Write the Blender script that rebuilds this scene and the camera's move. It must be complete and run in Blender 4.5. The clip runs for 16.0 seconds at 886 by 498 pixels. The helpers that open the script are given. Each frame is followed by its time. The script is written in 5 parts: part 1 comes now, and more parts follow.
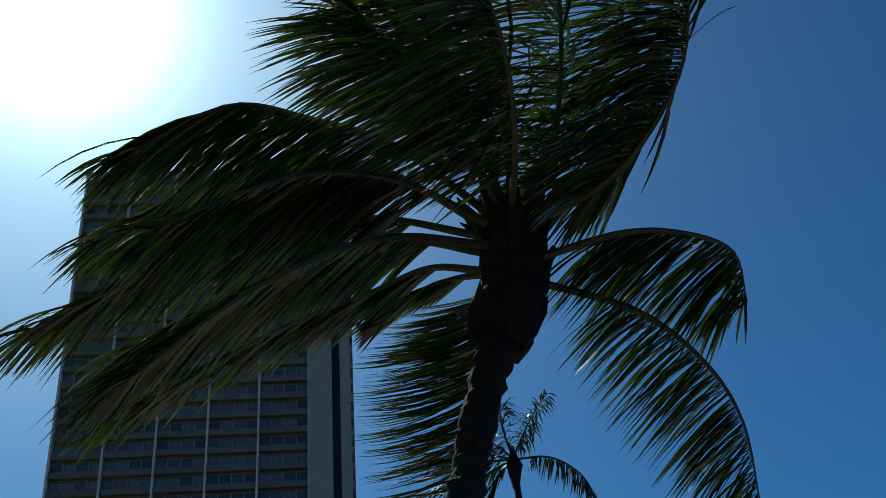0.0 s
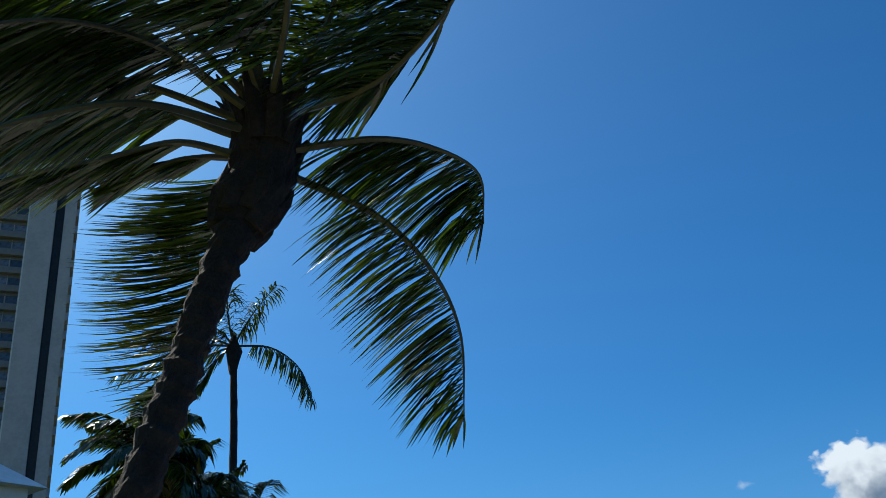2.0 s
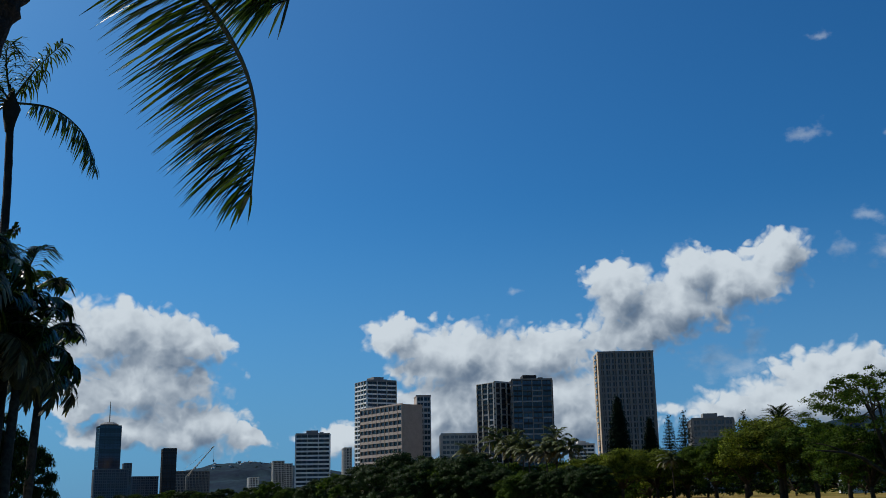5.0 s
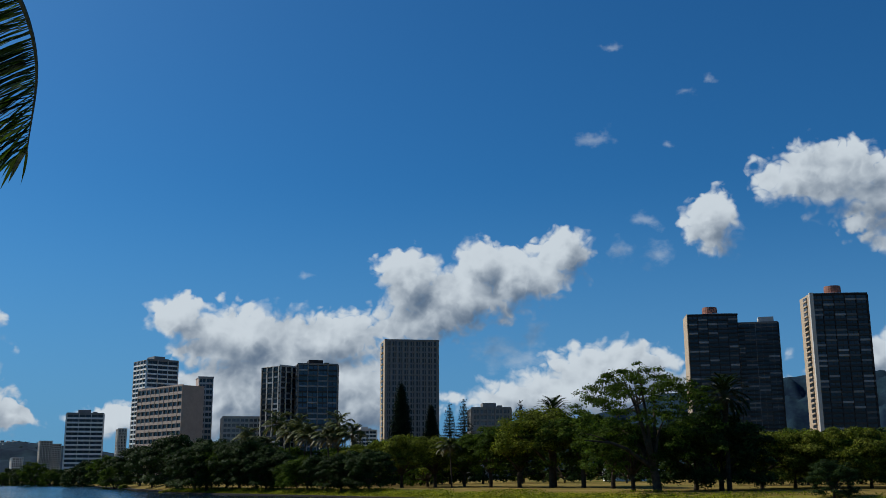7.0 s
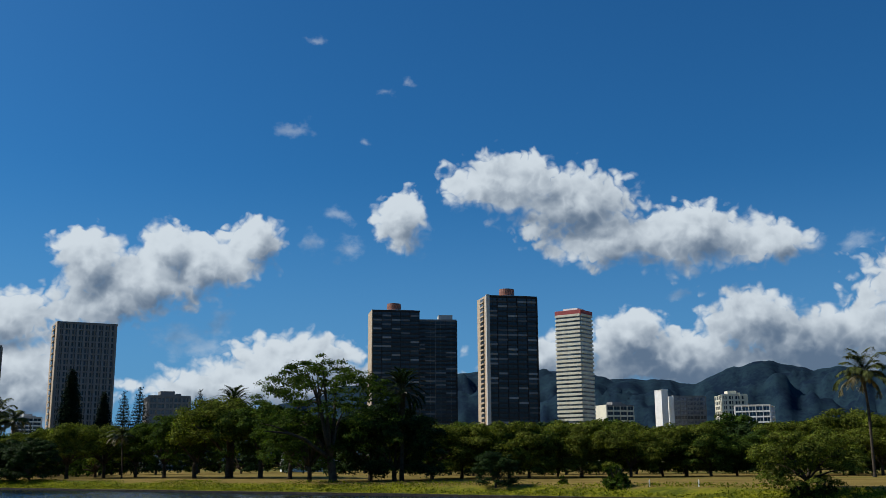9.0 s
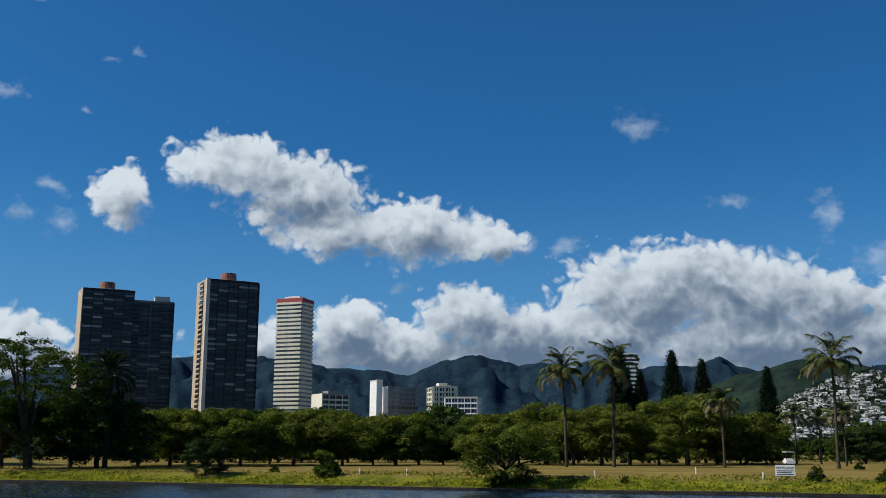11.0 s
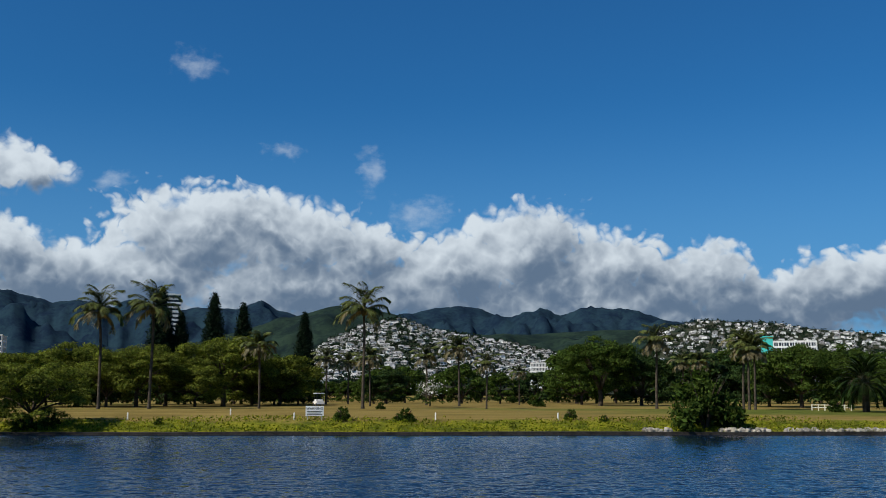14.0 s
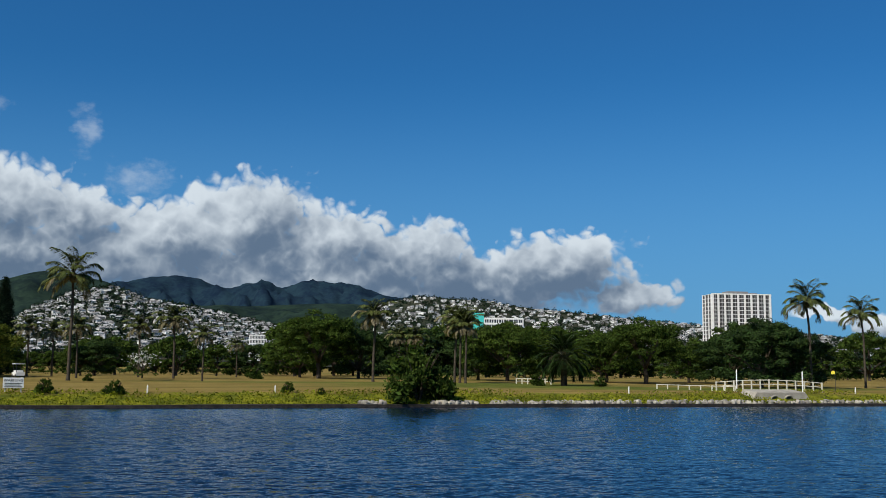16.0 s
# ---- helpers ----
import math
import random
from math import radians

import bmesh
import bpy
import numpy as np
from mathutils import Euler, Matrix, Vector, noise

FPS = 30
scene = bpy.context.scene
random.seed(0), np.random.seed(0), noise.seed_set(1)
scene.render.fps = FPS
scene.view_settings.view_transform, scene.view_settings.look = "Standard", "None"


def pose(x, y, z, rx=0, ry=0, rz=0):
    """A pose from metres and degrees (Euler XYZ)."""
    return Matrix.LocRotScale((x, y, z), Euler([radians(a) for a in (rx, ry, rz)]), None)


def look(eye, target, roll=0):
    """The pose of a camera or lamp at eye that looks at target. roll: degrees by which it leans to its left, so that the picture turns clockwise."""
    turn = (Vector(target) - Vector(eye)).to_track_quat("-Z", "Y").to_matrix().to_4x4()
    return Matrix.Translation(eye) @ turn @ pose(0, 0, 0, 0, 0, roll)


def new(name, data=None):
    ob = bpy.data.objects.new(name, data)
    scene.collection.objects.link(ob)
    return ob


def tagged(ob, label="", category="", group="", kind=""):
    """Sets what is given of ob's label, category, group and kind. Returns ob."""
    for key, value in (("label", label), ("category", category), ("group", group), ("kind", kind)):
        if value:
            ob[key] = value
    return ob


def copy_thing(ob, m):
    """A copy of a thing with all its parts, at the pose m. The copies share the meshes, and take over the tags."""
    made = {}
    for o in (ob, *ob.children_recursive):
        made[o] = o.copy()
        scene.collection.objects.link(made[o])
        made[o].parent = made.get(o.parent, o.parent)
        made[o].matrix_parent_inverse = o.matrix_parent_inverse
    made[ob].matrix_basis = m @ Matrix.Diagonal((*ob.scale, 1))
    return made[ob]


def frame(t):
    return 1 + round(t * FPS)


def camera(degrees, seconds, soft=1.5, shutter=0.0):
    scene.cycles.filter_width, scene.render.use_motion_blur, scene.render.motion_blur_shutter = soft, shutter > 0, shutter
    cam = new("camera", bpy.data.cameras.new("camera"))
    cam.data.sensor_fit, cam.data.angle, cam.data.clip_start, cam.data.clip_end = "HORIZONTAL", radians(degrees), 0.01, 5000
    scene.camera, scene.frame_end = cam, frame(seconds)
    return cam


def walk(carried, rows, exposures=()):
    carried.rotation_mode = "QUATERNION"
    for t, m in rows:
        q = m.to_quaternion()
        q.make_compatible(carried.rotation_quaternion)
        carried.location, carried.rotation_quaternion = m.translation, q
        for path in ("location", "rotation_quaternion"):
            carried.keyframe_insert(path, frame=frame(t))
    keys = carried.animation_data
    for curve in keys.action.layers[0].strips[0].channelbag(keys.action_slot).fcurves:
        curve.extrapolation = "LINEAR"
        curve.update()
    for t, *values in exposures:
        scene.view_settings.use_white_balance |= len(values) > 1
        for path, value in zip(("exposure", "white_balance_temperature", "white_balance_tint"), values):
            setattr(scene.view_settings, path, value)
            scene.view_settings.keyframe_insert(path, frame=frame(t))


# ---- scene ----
cam = camera(46.53, 16.0, soft=0.7)
EYE = 2.9                      # above the water, which lies at z = 0
# seconds, yaw, pitch, roll: the camera stands on the bank and turns
TURN = [(0.0, 6.74, 32.09, 4.08),
        (0.5, 2.00, 30.44, 3.08),
        (1.0, -2.00, 28.90, 3.00),
        (1.5, -6.11, 27.39, 2.57),
        (2.0, -9.89, 25.30, 3.18),
        (2.5, -13.32, 22.50, 4.13),
        (3.0, -15.87, 20.13, 3.45),
        (3.5, -17.76, 17.41, 2.45),
        (3.7, -18.45, 16.30, 2.09),
        (5.8, -25.85, 12.98, 0.66),
        (6.0, -26.93, 12.92, 0.55),
        (6.5, -30.15, 12.86, 0.41),
        (7.0, -34.42, 12.54, 0.35),
        (7.5, -38.76, 12.39, 0.33),
        (8.0, -43.02, 12.24, 0.36),
        (8.5, -47.29, 12.11, 0.33),
        (9.0, -51.83, 11.94, 0.31),
        (9.5, -56.10, 11.78, 0.34),
        (9.7, -57.75, 11.78, 0.14),
        (11.8, -73.62, 10.63, 0.05),
        (12.0, -75.34, 10.45, 0.08),
        (12.5, -79.67, 9.87, -0.13),
        (13.0, -83.89, 9.25, -0.09),
        (13.5, -88.09, 8.66, -0.14),
        (14.0, -92.41, 8.15, -0.08),
        (14.5, -96.47, 7.70, -0.08),
        (15.0, -100.27, 7.29, -0.16),
        (15.5, -104.23, 6.96, -0.30),
        (16.0, -107.86, 6.73, -0.47)]
# the hand's small drift: seconds, metres to the right, metres up
DRIFT = [(0, 0.0, 0.0), (1.5, 0.0, 0.0), (2.5, -0.03, 0.0), (3.5, -0.04, 0.0), (6.0, 0.03, -0.12), (8.0, 0.05, -0.12), (16, 0.0, 0.0)]


def drift(t):
    for (t0, x0, z0), (t1, x1, z1) in zip(DRIFT, DRIFT[1:]):
        if t <= t1:
            k = (t - t0) / (t1 - t0)
            k = k * k * (3 - 2 * k)
            return x0 + (x1 - x0) * k, z0 + (z1 - z0) * k
    return 0.0, 0.0


walk(cam, [(t, pose(drift(t)[0], 0, EYE + drift(t)[1], 90 + pitch, roll, yaw)) for t, yaw, pitch, roll in TURN],
     exposures=[(0, -0.6), (0.5, -0.1), (1.0, 0.15), (1.5, 0.3), (2.5, 0.3), (3.0, 0.2), (3.5, 0.1), (6, -0.15), (7.5, -0.12), (9, -0.03), (12, 0.05), (16, 0.05)])

# ---------------------------------------------------------------- sky, clouds, sun
SUN_LEFT, SUN_UP = 31.0, 44.0      # degrees: to the left of +y, and above the horizon

sa, se = radians(SUN_LEFT), radians(SUN_UP)
SUNWARD = Vector((-math.sin(sa) * math.cos(se), math.cos(sa) * math.cos(se), math.sin(se)))


class Nodes:
    """Small helper to write node trees as formulas."""

    def __init__(self, tree):
        self.tree = tree

    def node(self, kind, **settings):
        n = self.tree.nodes.new(kind)
        for key, value in settings.items():
            if key == "operation":
                n.operation = value
            elif key == "data_type":
                n.data_type = value
            elif key == "blend_type":
                n.blend_type = value
        return n

    def feed(self, socket, value):
        if isinstance(value, bpy.types.NodeSocket):
            self.tree.links.new(value, socket)
        elif value is not None:
            socket.default_value = value

    def math(self, op, a, b=None, c=None, clamp=False):
        n = self.node("ShaderNodeMath", operation=op)
        n.use_clamp = clamp
        for i, v in enumerate((a, b, c)):
            self.feed(n.inputs[i], v)
        return n.outputs[0]

    def vec(self, op, a, b=None):
        n = self.node("ShaderNodeVectorMath", operation=op)
        self.feed(n.inputs[0], a)
        if op == "SCALE":
            self.feed(n.inputs["Scale"], b)
        else:
            self.feed(n.inputs[1], b)
        return n.outputs["Value"] if op in ("LENGTH", "DOT_PRODUCT") else n.outputs[0]

    def noise(self, vector, scale, detail=4.0, rough=0.55, colour=False):
        n = self.node("ShaderNodeTexNoise")
        self.feed(n.inputs["Vector"], vector)
        self.feed(n.inputs["Scale"], scale)
        n.inputs["Detail"].default_value = detail
        n.inputs["Roughness"].default_value = rough
        return n.outputs["Color" if colour else "Fac"]

    def smooth(self, value, low, high, to_low=0.0, to_high=1.0):
        n = self.node("ShaderNodeMapRange")
        n.interpolation_type = "SMOOTHSTEP"
        for i, v in enumerate((value, low, high, to_low, to_high)):
            self.feed(n.inputs[i], v)
        return n.outputs[0]

    def mix(self, fac, a, b, blend="MIX"):
        n = self.node("ShaderNodeMix", data_type="RGBA", blend_type=blend)
        self.feed(n.inputs[0], fac)
        self.feed(n.inputs[6], a if isinstance(a, bpy.types.NodeSocket) else (*a, 1))
        self.feed(n.inputs[7], b if isinstance(b, bpy.types.NodeSocket) else (*b, 1))
        return n.outputs[2]


# clouds: degrees to the right of +y, degrees up, half width, half height
CLOUDS_CANAL = [(4.3, 8.65, 3.4, 1.6), (7.4, 8.05, 2.6, 1.6), (9, 8.05, 1.8, 0.9), (6.4, 5.85, 3.4, 1.7), (8.8, 3.75, 2.9, 1.3),
                (11.7, 3.35, 0.9, 0.8), (3.5, 4.85, 1.2, 0.5), (5.6, 3.45, 2.5, 0.8)]
CLOUDS_CITY = [(20, 8.6, 1.4, 0.9), (23.2, 7.4, 3.1, 1.6), (27.6, 7.3, 3.4, 1.5), (28.5, 5.1, 3.4, 1.6), (23.8, 4.2, 3.4, 2.2),
               (26.9, 3, 4.7, 1.3), (16.9, 3, 1.6, 0.8), (25.5, 5.6, 4.2, 2.0), (29.7, 4, 3.6, 1.5), (21.7, 3.8, 2.0, 2.2)]
CLOUDS_MIDDLE = [(32.6, 10.65, 1.5, 1.5), (35.2, 9.75, 3.4, 1.3), (36.6, 11.75, 1.4, 1.1), (41.1, 12.05, 1.7, 1.1), (38.7, 10.45, 2.5, 0.9),
                 (49.5, 13.35, 1.3, 1.4), (33.7, 8.65, 2.8, 1.2), (35.1, 9.85, 2.6, 1.6), (38.7, 11.05, 2.6, 1.2), (43.8, 4.45, 4.2, 1.4), (43.8, 5.65, 3.1, 1.3), (40.7, 4.35, 4.7, 1.1)]
CLOUDS_SMALL = [(37.6, 6.9, 1.7, 1.0), (39.4, 7.7, 0.9, 1.2), (38.9, 6.4, 1.8, 0.8), (26.6, 11.1, 0.45, 0.3), (46.0, 13.9, 0.8, 0.5), (44.5, 12.1, 0.5, 0.75), (46.6, 12.1, 1.2, 0.7), (26.6, 11.1, 0.3, 0.2),
                (50.4, 12.3, 0.8, 0.9), (64.9, 9.3, 0.6, 0.3), (74.3, 11.3, 0.9, 0.6), (78.5, 17.8, 1.5, 0.9), (72.0, 11.4, 0.8, 0.6)]
CLOUDS_WISPS = [(43.2, 18.6, 0.9, 0.4), (47.5, 17.9, 0.45, 0.25), (49.0, 20.6, 0.6, 0.35), (44.4, 23.4, 0.7, 0.3), (83.6, 13.5, 1.4, 0.45),
                (88.4, 12.5, 0.7, 1.4), (91.1, 10.1, 1.7, 1.0), (50.2, 21.2, 0.4, 0.25)]
CLOUDS_TOWERS = [(54.6, 15.3, 2.2, 1.2), (55.75, 15.5, 3.0, 1.6), (59.35, 14.2, 3.1, 1.9), (61.25, 12.2, 3.4, 1.3), (65.95, 12.1, 3.4, 1.6), (69.65, 11.6, 1.9, 0.9),
                 (62.05, 6.9, 1.7, 1.3), (64.35, 5.7, 5.0, 1.2), (68.65, 7.6, 2.3, 1.4), (71.45, 6.3, 3.4, 1.4), (57.35, 5.9, 3.0, 1.2)]
CLOUDS_RANGE = [(79.0, 8.6, 4.2, 2.2), (82.2, 9.5, 2.8, 1.6), (84.0, 8.4, 3.4, 2.0), (87.7, 7.7, 2.3, 1.7), (85.2, 6.0, 7.5, 1.5),
                (76.0, 6.4, 5.2, 1.7), (93.2, 6.8, 3.4, 2.0), (97.0, 8.1, 3.1, 2.1), (101.7, 7.0, 2.9, 1.7), (107.1, 6.6, 1.9, 1.5)]
CLOUDS_EAST = [(108.3, 5.3, 3.0, 1.0), (98.6, 6.3, 3.2, 1.4), (104.8, 5.8, 2.8, 1.4), (114.4, 5.5, 3.4, 1.8), (111.7, 5.0, 2.2, 1.5), (100.1, 5.0, 9.0, 1.4), (117.9, 4.0, 2.2, 0.8),
               (110.2, 4.4, 6.5, 1.1), (131.5, 2.6, 2.0, 0.5), (128.0, 3.0, 1.2, 0.35), (70.0, 5.0, 11.0, 1.0), (88.0, 5.1, 11.0, 1.2), (104.0, 4.3, 10.0, 1.1), (52, 4.2, 6.0, 0.9)]


def cloud_field():
    """Node group: a place in the sky (degrees right, degrees up) to (billow 0..1, plain field)."""
    tree = bpy.data.node_groups.new("cloud_field", "ShaderNodeTree")
    tree.interface.new_socket("Place", in_out="INPUT", socket_type="NodeSocketVector")
    tree.interface.new_socket("Billow", in_out="OUTPUT", socket_type="NodeSocketFloat")
    tree.interface.new_socket("Wisp", in_out="OUTPUT", socket_type="NodeSocketFloat")
    tree.interface.new_socket("Form", in_out="OUTPUT", socket_type="NodeSocketFloat")
    n = Nodes(tree)
    inp, out = tree.nodes.new("NodeGroupInput"), tree.nodes.new("NodeGroupOutput")
    place = inp.outputs[0]
    wide = n.vec("SUBTRACT", n.noise(place, 0.55, 3.0, 0.5, True), (0.5, 0.5, 0.5))
    fine = n.vec("SUBTRACT", n.noise(place, 1.6, 3.0, 0.5, True), (0.5, 0.5, 0.5))
    bent = n.vec("ADD", n.vec("ADD", place, n.vec("MULTIPLY", wide, (2.2, 1.7, 0.0))), n.vec("MULTIPLY", fine, (0.6, 0.55, 0.0)))

    def nearest(groups):
        least = None
        for group in groups:
            for right, up, w, h in group:
                d = n.vec("LENGTH", n.vec("MULTIPLY", n.vec("SUBTRACT", bent, (right, up, 0)), (1 / w, 1 / h, 0)))
                least = d if least is None else n.math("SMOOTH_MIN", least, d, 0.25)
        return least
    body = nearest((CLOUDS_CANAL, CLOUDS_CITY, CLOUDS_MIDDLE, CLOUDS_TOWERS, CLOUDS_RANGE, CLOUDS_EAST))
    # cauliflower edges: round lumps at two sizes, and torn shreds
    lean = n.vec("ADD", place, n.vec("MULTIPLY", wide, (1.2, 1.0, 0.0)))
    lumps = n.math("ABSOLUTE", n.math("SUBTRACT", n.noise(lean, 0.8, 1.0, 0.5), 0.5))
    knobs = n.math("ABSOLUTE", n.math("SUBTRACT", n.noise(lean, 1.9, 1.0, 0.5), 0.5))
    shreds = n.math("SUBTRACT", n.noise(n.vec("MULTIPLY", place, (0.75, 1.15, 1.0)), 1.3, 5.0, 0.55), 0.5)
    rag = n.math("ADD", n.math("ADD", n.math("MULTIPLY", lumps, 1.9), n.math("MULTIPLY", knobs, 0.6)), n.math("MULTIPLY", shreds, 0.4))
    tree.links.new(n.math("ADD", n.math("SUBTRACT", 1.2, body), rag), out.inputs[0])
    tree.links.new(n.math("ADD", n.math("SUBTRACT", 1.2, body), n.math("ADD", n.math("MULTIPLY", lumps, 1.5), n.math("MULTIPLY", knobs, 0.5))), out.inputs[2])
    wisps = n.math("SUBTRACT", 1.15, nearest((CLOUDS_WISPS, CLOUDS_SMALL)))
    tree.links.new(n.math("ADD", wisps, n.math("MULTIPLY", shreds, 2.6)), out.inputs[1])
    return tree


def make_world():
    world = bpy.data.worlds.new("sky")
    scene.world = world
    world.use_nodes = True
    tree = world.node_tree
    tree.nodes.clear()
    n = Nodes(tree)
    sky = n.node("ShaderNodeTexSky")
    sky.sky_type = "NISHITA"
    sky.sun_disc = False
    sky.sun_elevation, sky.sun_rotation = radians(SUN_UP), radians(-SUN_LEFT)
    sky.air_density, sky.dust_density, sky.ozone_density = 1.0, 0.6, 2.5
    blue = n.vec("MULTIPLY", sky.outputs[0], SKY_TINT)
    way = n.node("ShaderNodeTexCoord").outputs["Generated"]
    sep = n.node("ShaderNodeSeparateXYZ")
    tree.links.new(way, sep.inputs[0])
    right = n.math("DEGREES", n.math("ARCTAN2", sep.outputs[0], sep.outputs[1]))
    up = n.math("DEGREES", n.math("ARCSINE", sep.outputs[2]))
    comb = n.node("ShaderNodeCombineXYZ")
    tree.links.new(right, comb.inputs[0])
    tree.links.new(up, comb.inputs[1])
    place = comb.outputs[0]
    group = cloud_field()

    def field(p):
        g = n.node("ShaderNodeGroup")
        g.node_tree = group
        tree.links.new(p, g.inputs[0])
        return g.outputs
    here, sunward = field(place), field(n.vec("ADD", place, (-0.7, 1.0, 0.0)))
    lit = n.math("SUBTRACT", here[2], sunward[2])
    # crisp where the sun strikes the edge, torn and thin on the lee side and in patches
    thin = n.math("ADD", n.math("MULTIPLY", n.smooth(lit, 0.15, -0.5), 0.55), n.math("MULTIPLY", n.smooth(n.noise(place, 0.33, 2.0), 0.42, 0.68), 0.45))
    cover = n.smooth(here[0], 0.0, n.math("ADD", 0.36, n.math("MULTIPLY", thin, 0.6)))
    wisp = n.math("MULTIPLY", n.smooth(here[1], 0.0, 1.5), 0.36)
    cover = n.math("MAXIMUM", cover, wisp)
    cover = n.math("MULTIPLY", cover, n.smooth(up, 0.2, 2.0))
    # sides turned to the sun are bright, bellies and the thick middle grey
    thick = n.smooth(here[2], 0.1, 1.1)
    puff = n.math("ADD", n.math("MULTIPLY", n.noise(place, 0.3, 2.0, 0.45), 0.7), n.math("MULTIPLY", n.noise(place, 0.8, 4.0, 0.5), 0.3))
    relief = n.math("SUBTRACT", n.noise(place, 0.6, 3.0, 0.5), n.noise(n.vec("ADD", place, (-0.35, 0.45, 0.0)), 0.6, 3.0, 0.5))
    tone = n.math("ADD", n.math("MULTIPLY", lit, 0.6), n.math("MULTIPLY", n.math("SUBTRACT", puff, 0.5), 1.3))
    tone = n.math("ADD", tone, n.math("MULTIPLY", relief, 0.4))
    tone = n.math("ADD", tone, n.math("SUBTRACT", 0.56, n.math("ADD", n.math("MULTIPLY", thick, n.smooth(right, 38.0, 68.0, 0.34, 0.48)), n.math("MULTIPLY", n.smooth(up, 8.5, 4.5, 0.0, 0.26), n.smooth(right, 38.0, 68.0, 0.1, 1.0)))))
    colour = n.mix(n.smooth(tone, -0.3, 0.95), CLOUD_SHADE, CLOUD_LIT)
    # bright haze round the sun
    toward = n.math("MAXIMUM", n.vec("DOT_PRODUCT", way, tuple(SUNWARD)), 0.0)
    halo = n.math("ADD", n.math("MULTIPLY", n.math("POWER", toward, 28.0), 0.9), n.math("MULTIPLY", n.math("POWER", toward, 260.0), 3.0))
    halo = n.math("ADD", halo, n.math("MULTIPLY", n.math("POWER", toward, 6.0), 0.12))
    # pale sea haze low in the sky
    blue = n.mix(n.smooth(up, 17.0, 0.0, 0.0, 0.72), blue, SEA_HAZE)
    blue = n.vec("ADD", blue, n.vec("SCALE", (0.82, 1.0, 1.0), halo))
    final = n.mix(cover, blue, colour)
    back = n.node("ShaderNodeBackground")
    tree.links.new(final, back.inputs[0])
    back.inputs[1].default_value = 1.0
    tree.links.new(back.outputs[0], n.node("ShaderNodeOutputWorld").inputs[0])


SEA_HAZE = (0.13, 0.315, 0.59)
SKY_TINT = (0.0135, 0.051, 0.083)      # strength and colour of the clear, deep sky
CLOUD_SHADE, CLOUD_LIT = (0.11, 0.168, 0.255), (0.63, 0.705, 0.77)
make_world()
sun = new("sun", bpy.data.lights.new("sun", "SUN"))
sun.data.energy, sun.data.angle, sun.data.color = 4.9, radians(0.5), (1.0, 0.93, 0.82)
sun.matrix_world = look(SUNWARD * 300, (0, 0, 0))

# ---------------------------------------------------------------- materials
def material(name, light, dark, scale=3.0, rough=0.8, bump=0.0, bump_scale=None, metal=0.0, vary="", spread=0.35, through_light=0.0, spec=0.5, stretch=None):
    """A worn surface: two colours mixed at two scales, fine relief, and a shade of its own for each island or object."""
    m = bpy.data.materials.new(name)
    m.use_nodes = True
    tree = m.node_tree
    n = Nodes(tree)
    bsdf = tree.nodes["Principled BSDF"]
    where = n.node("ShaderNodeTexCoord").outputs["Object"]
    if stretch:
        where = n.vec("MULTIPLY", where, stretch)
    grain = n.math("ADD", n.math("MULTIPLY", n.noise(where, scale, 5.0, 0.6), 0.6), n.math("MULTIPLY", n.noise(where, scale * 7.3, 3.0, 0.6), 0.4))
    colour = n.mix(n.smooth(grain, 0.36, 0.64), dark, light)
    if vary:
        if vary == "object":
            chance = n.node("ShaderNodeObjectInfo").outputs["Random"]
        else:
            chance = n.node("ShaderNodeNewGeometry").outputs["Random Per Island"]
        hsv = n.node("ShaderNodeHueSaturation")
        tree.links.new(colour, hsv.inputs["Color"])
        tree.links.new(n.smooth(chance, 0.0, 1.0, 1 - spread, 1 + spread), hsv.inputs["Value"])
        tree.links.new(n.smooth(n.math("FRACT", n.math("MULTIPLY", chance, 7.7)), 0.0, 1.0, 0.485, 0.51), hsv.inputs["Hue"])
        colour = hsv.outputs[0]
    tree.links.new(colour, bsdf.inputs["Base Color"])
    bsdf.inputs["Roughness"].default_value = rough
    bsdf.inputs["Metallic"].default_value = metal
    bsdf.inputs["Specular IOR Level"].default_value = spec
    if bump:
        b = n.node("ShaderNodeBump")
        b.inputs["Strength"].default_value = bump
        b.inputs["Distance"].default_value = 0.05
        tree.links.new(n.noise(where, bump_scale or scale * 4, 4.0, 0.6), b.inputs["Height"])
        tree.links.new(b.outputs[0], bsdf.inputs["Normal"])
    if through_light:
        thin = n.node("ShaderNodeBsdfTranslucent")
        tree.links.new(n.mix(1.0, colour, (1.5, 1.7, 0.5), "MULTIPLY"), thin.inputs[0])
        mixed = n.node("ShaderNodeMixShader")
        mixed.inputs[0].default_value = through_light
        tree.links.new(bsdf.outputs[0], mixed.inputs[1])
        tree.links.new(thin.outputs[0], mixed.inputs[2])
        tree.links.new(mixed.outputs[0], tree.nodes["Material Output"].inputs[0])
    return m


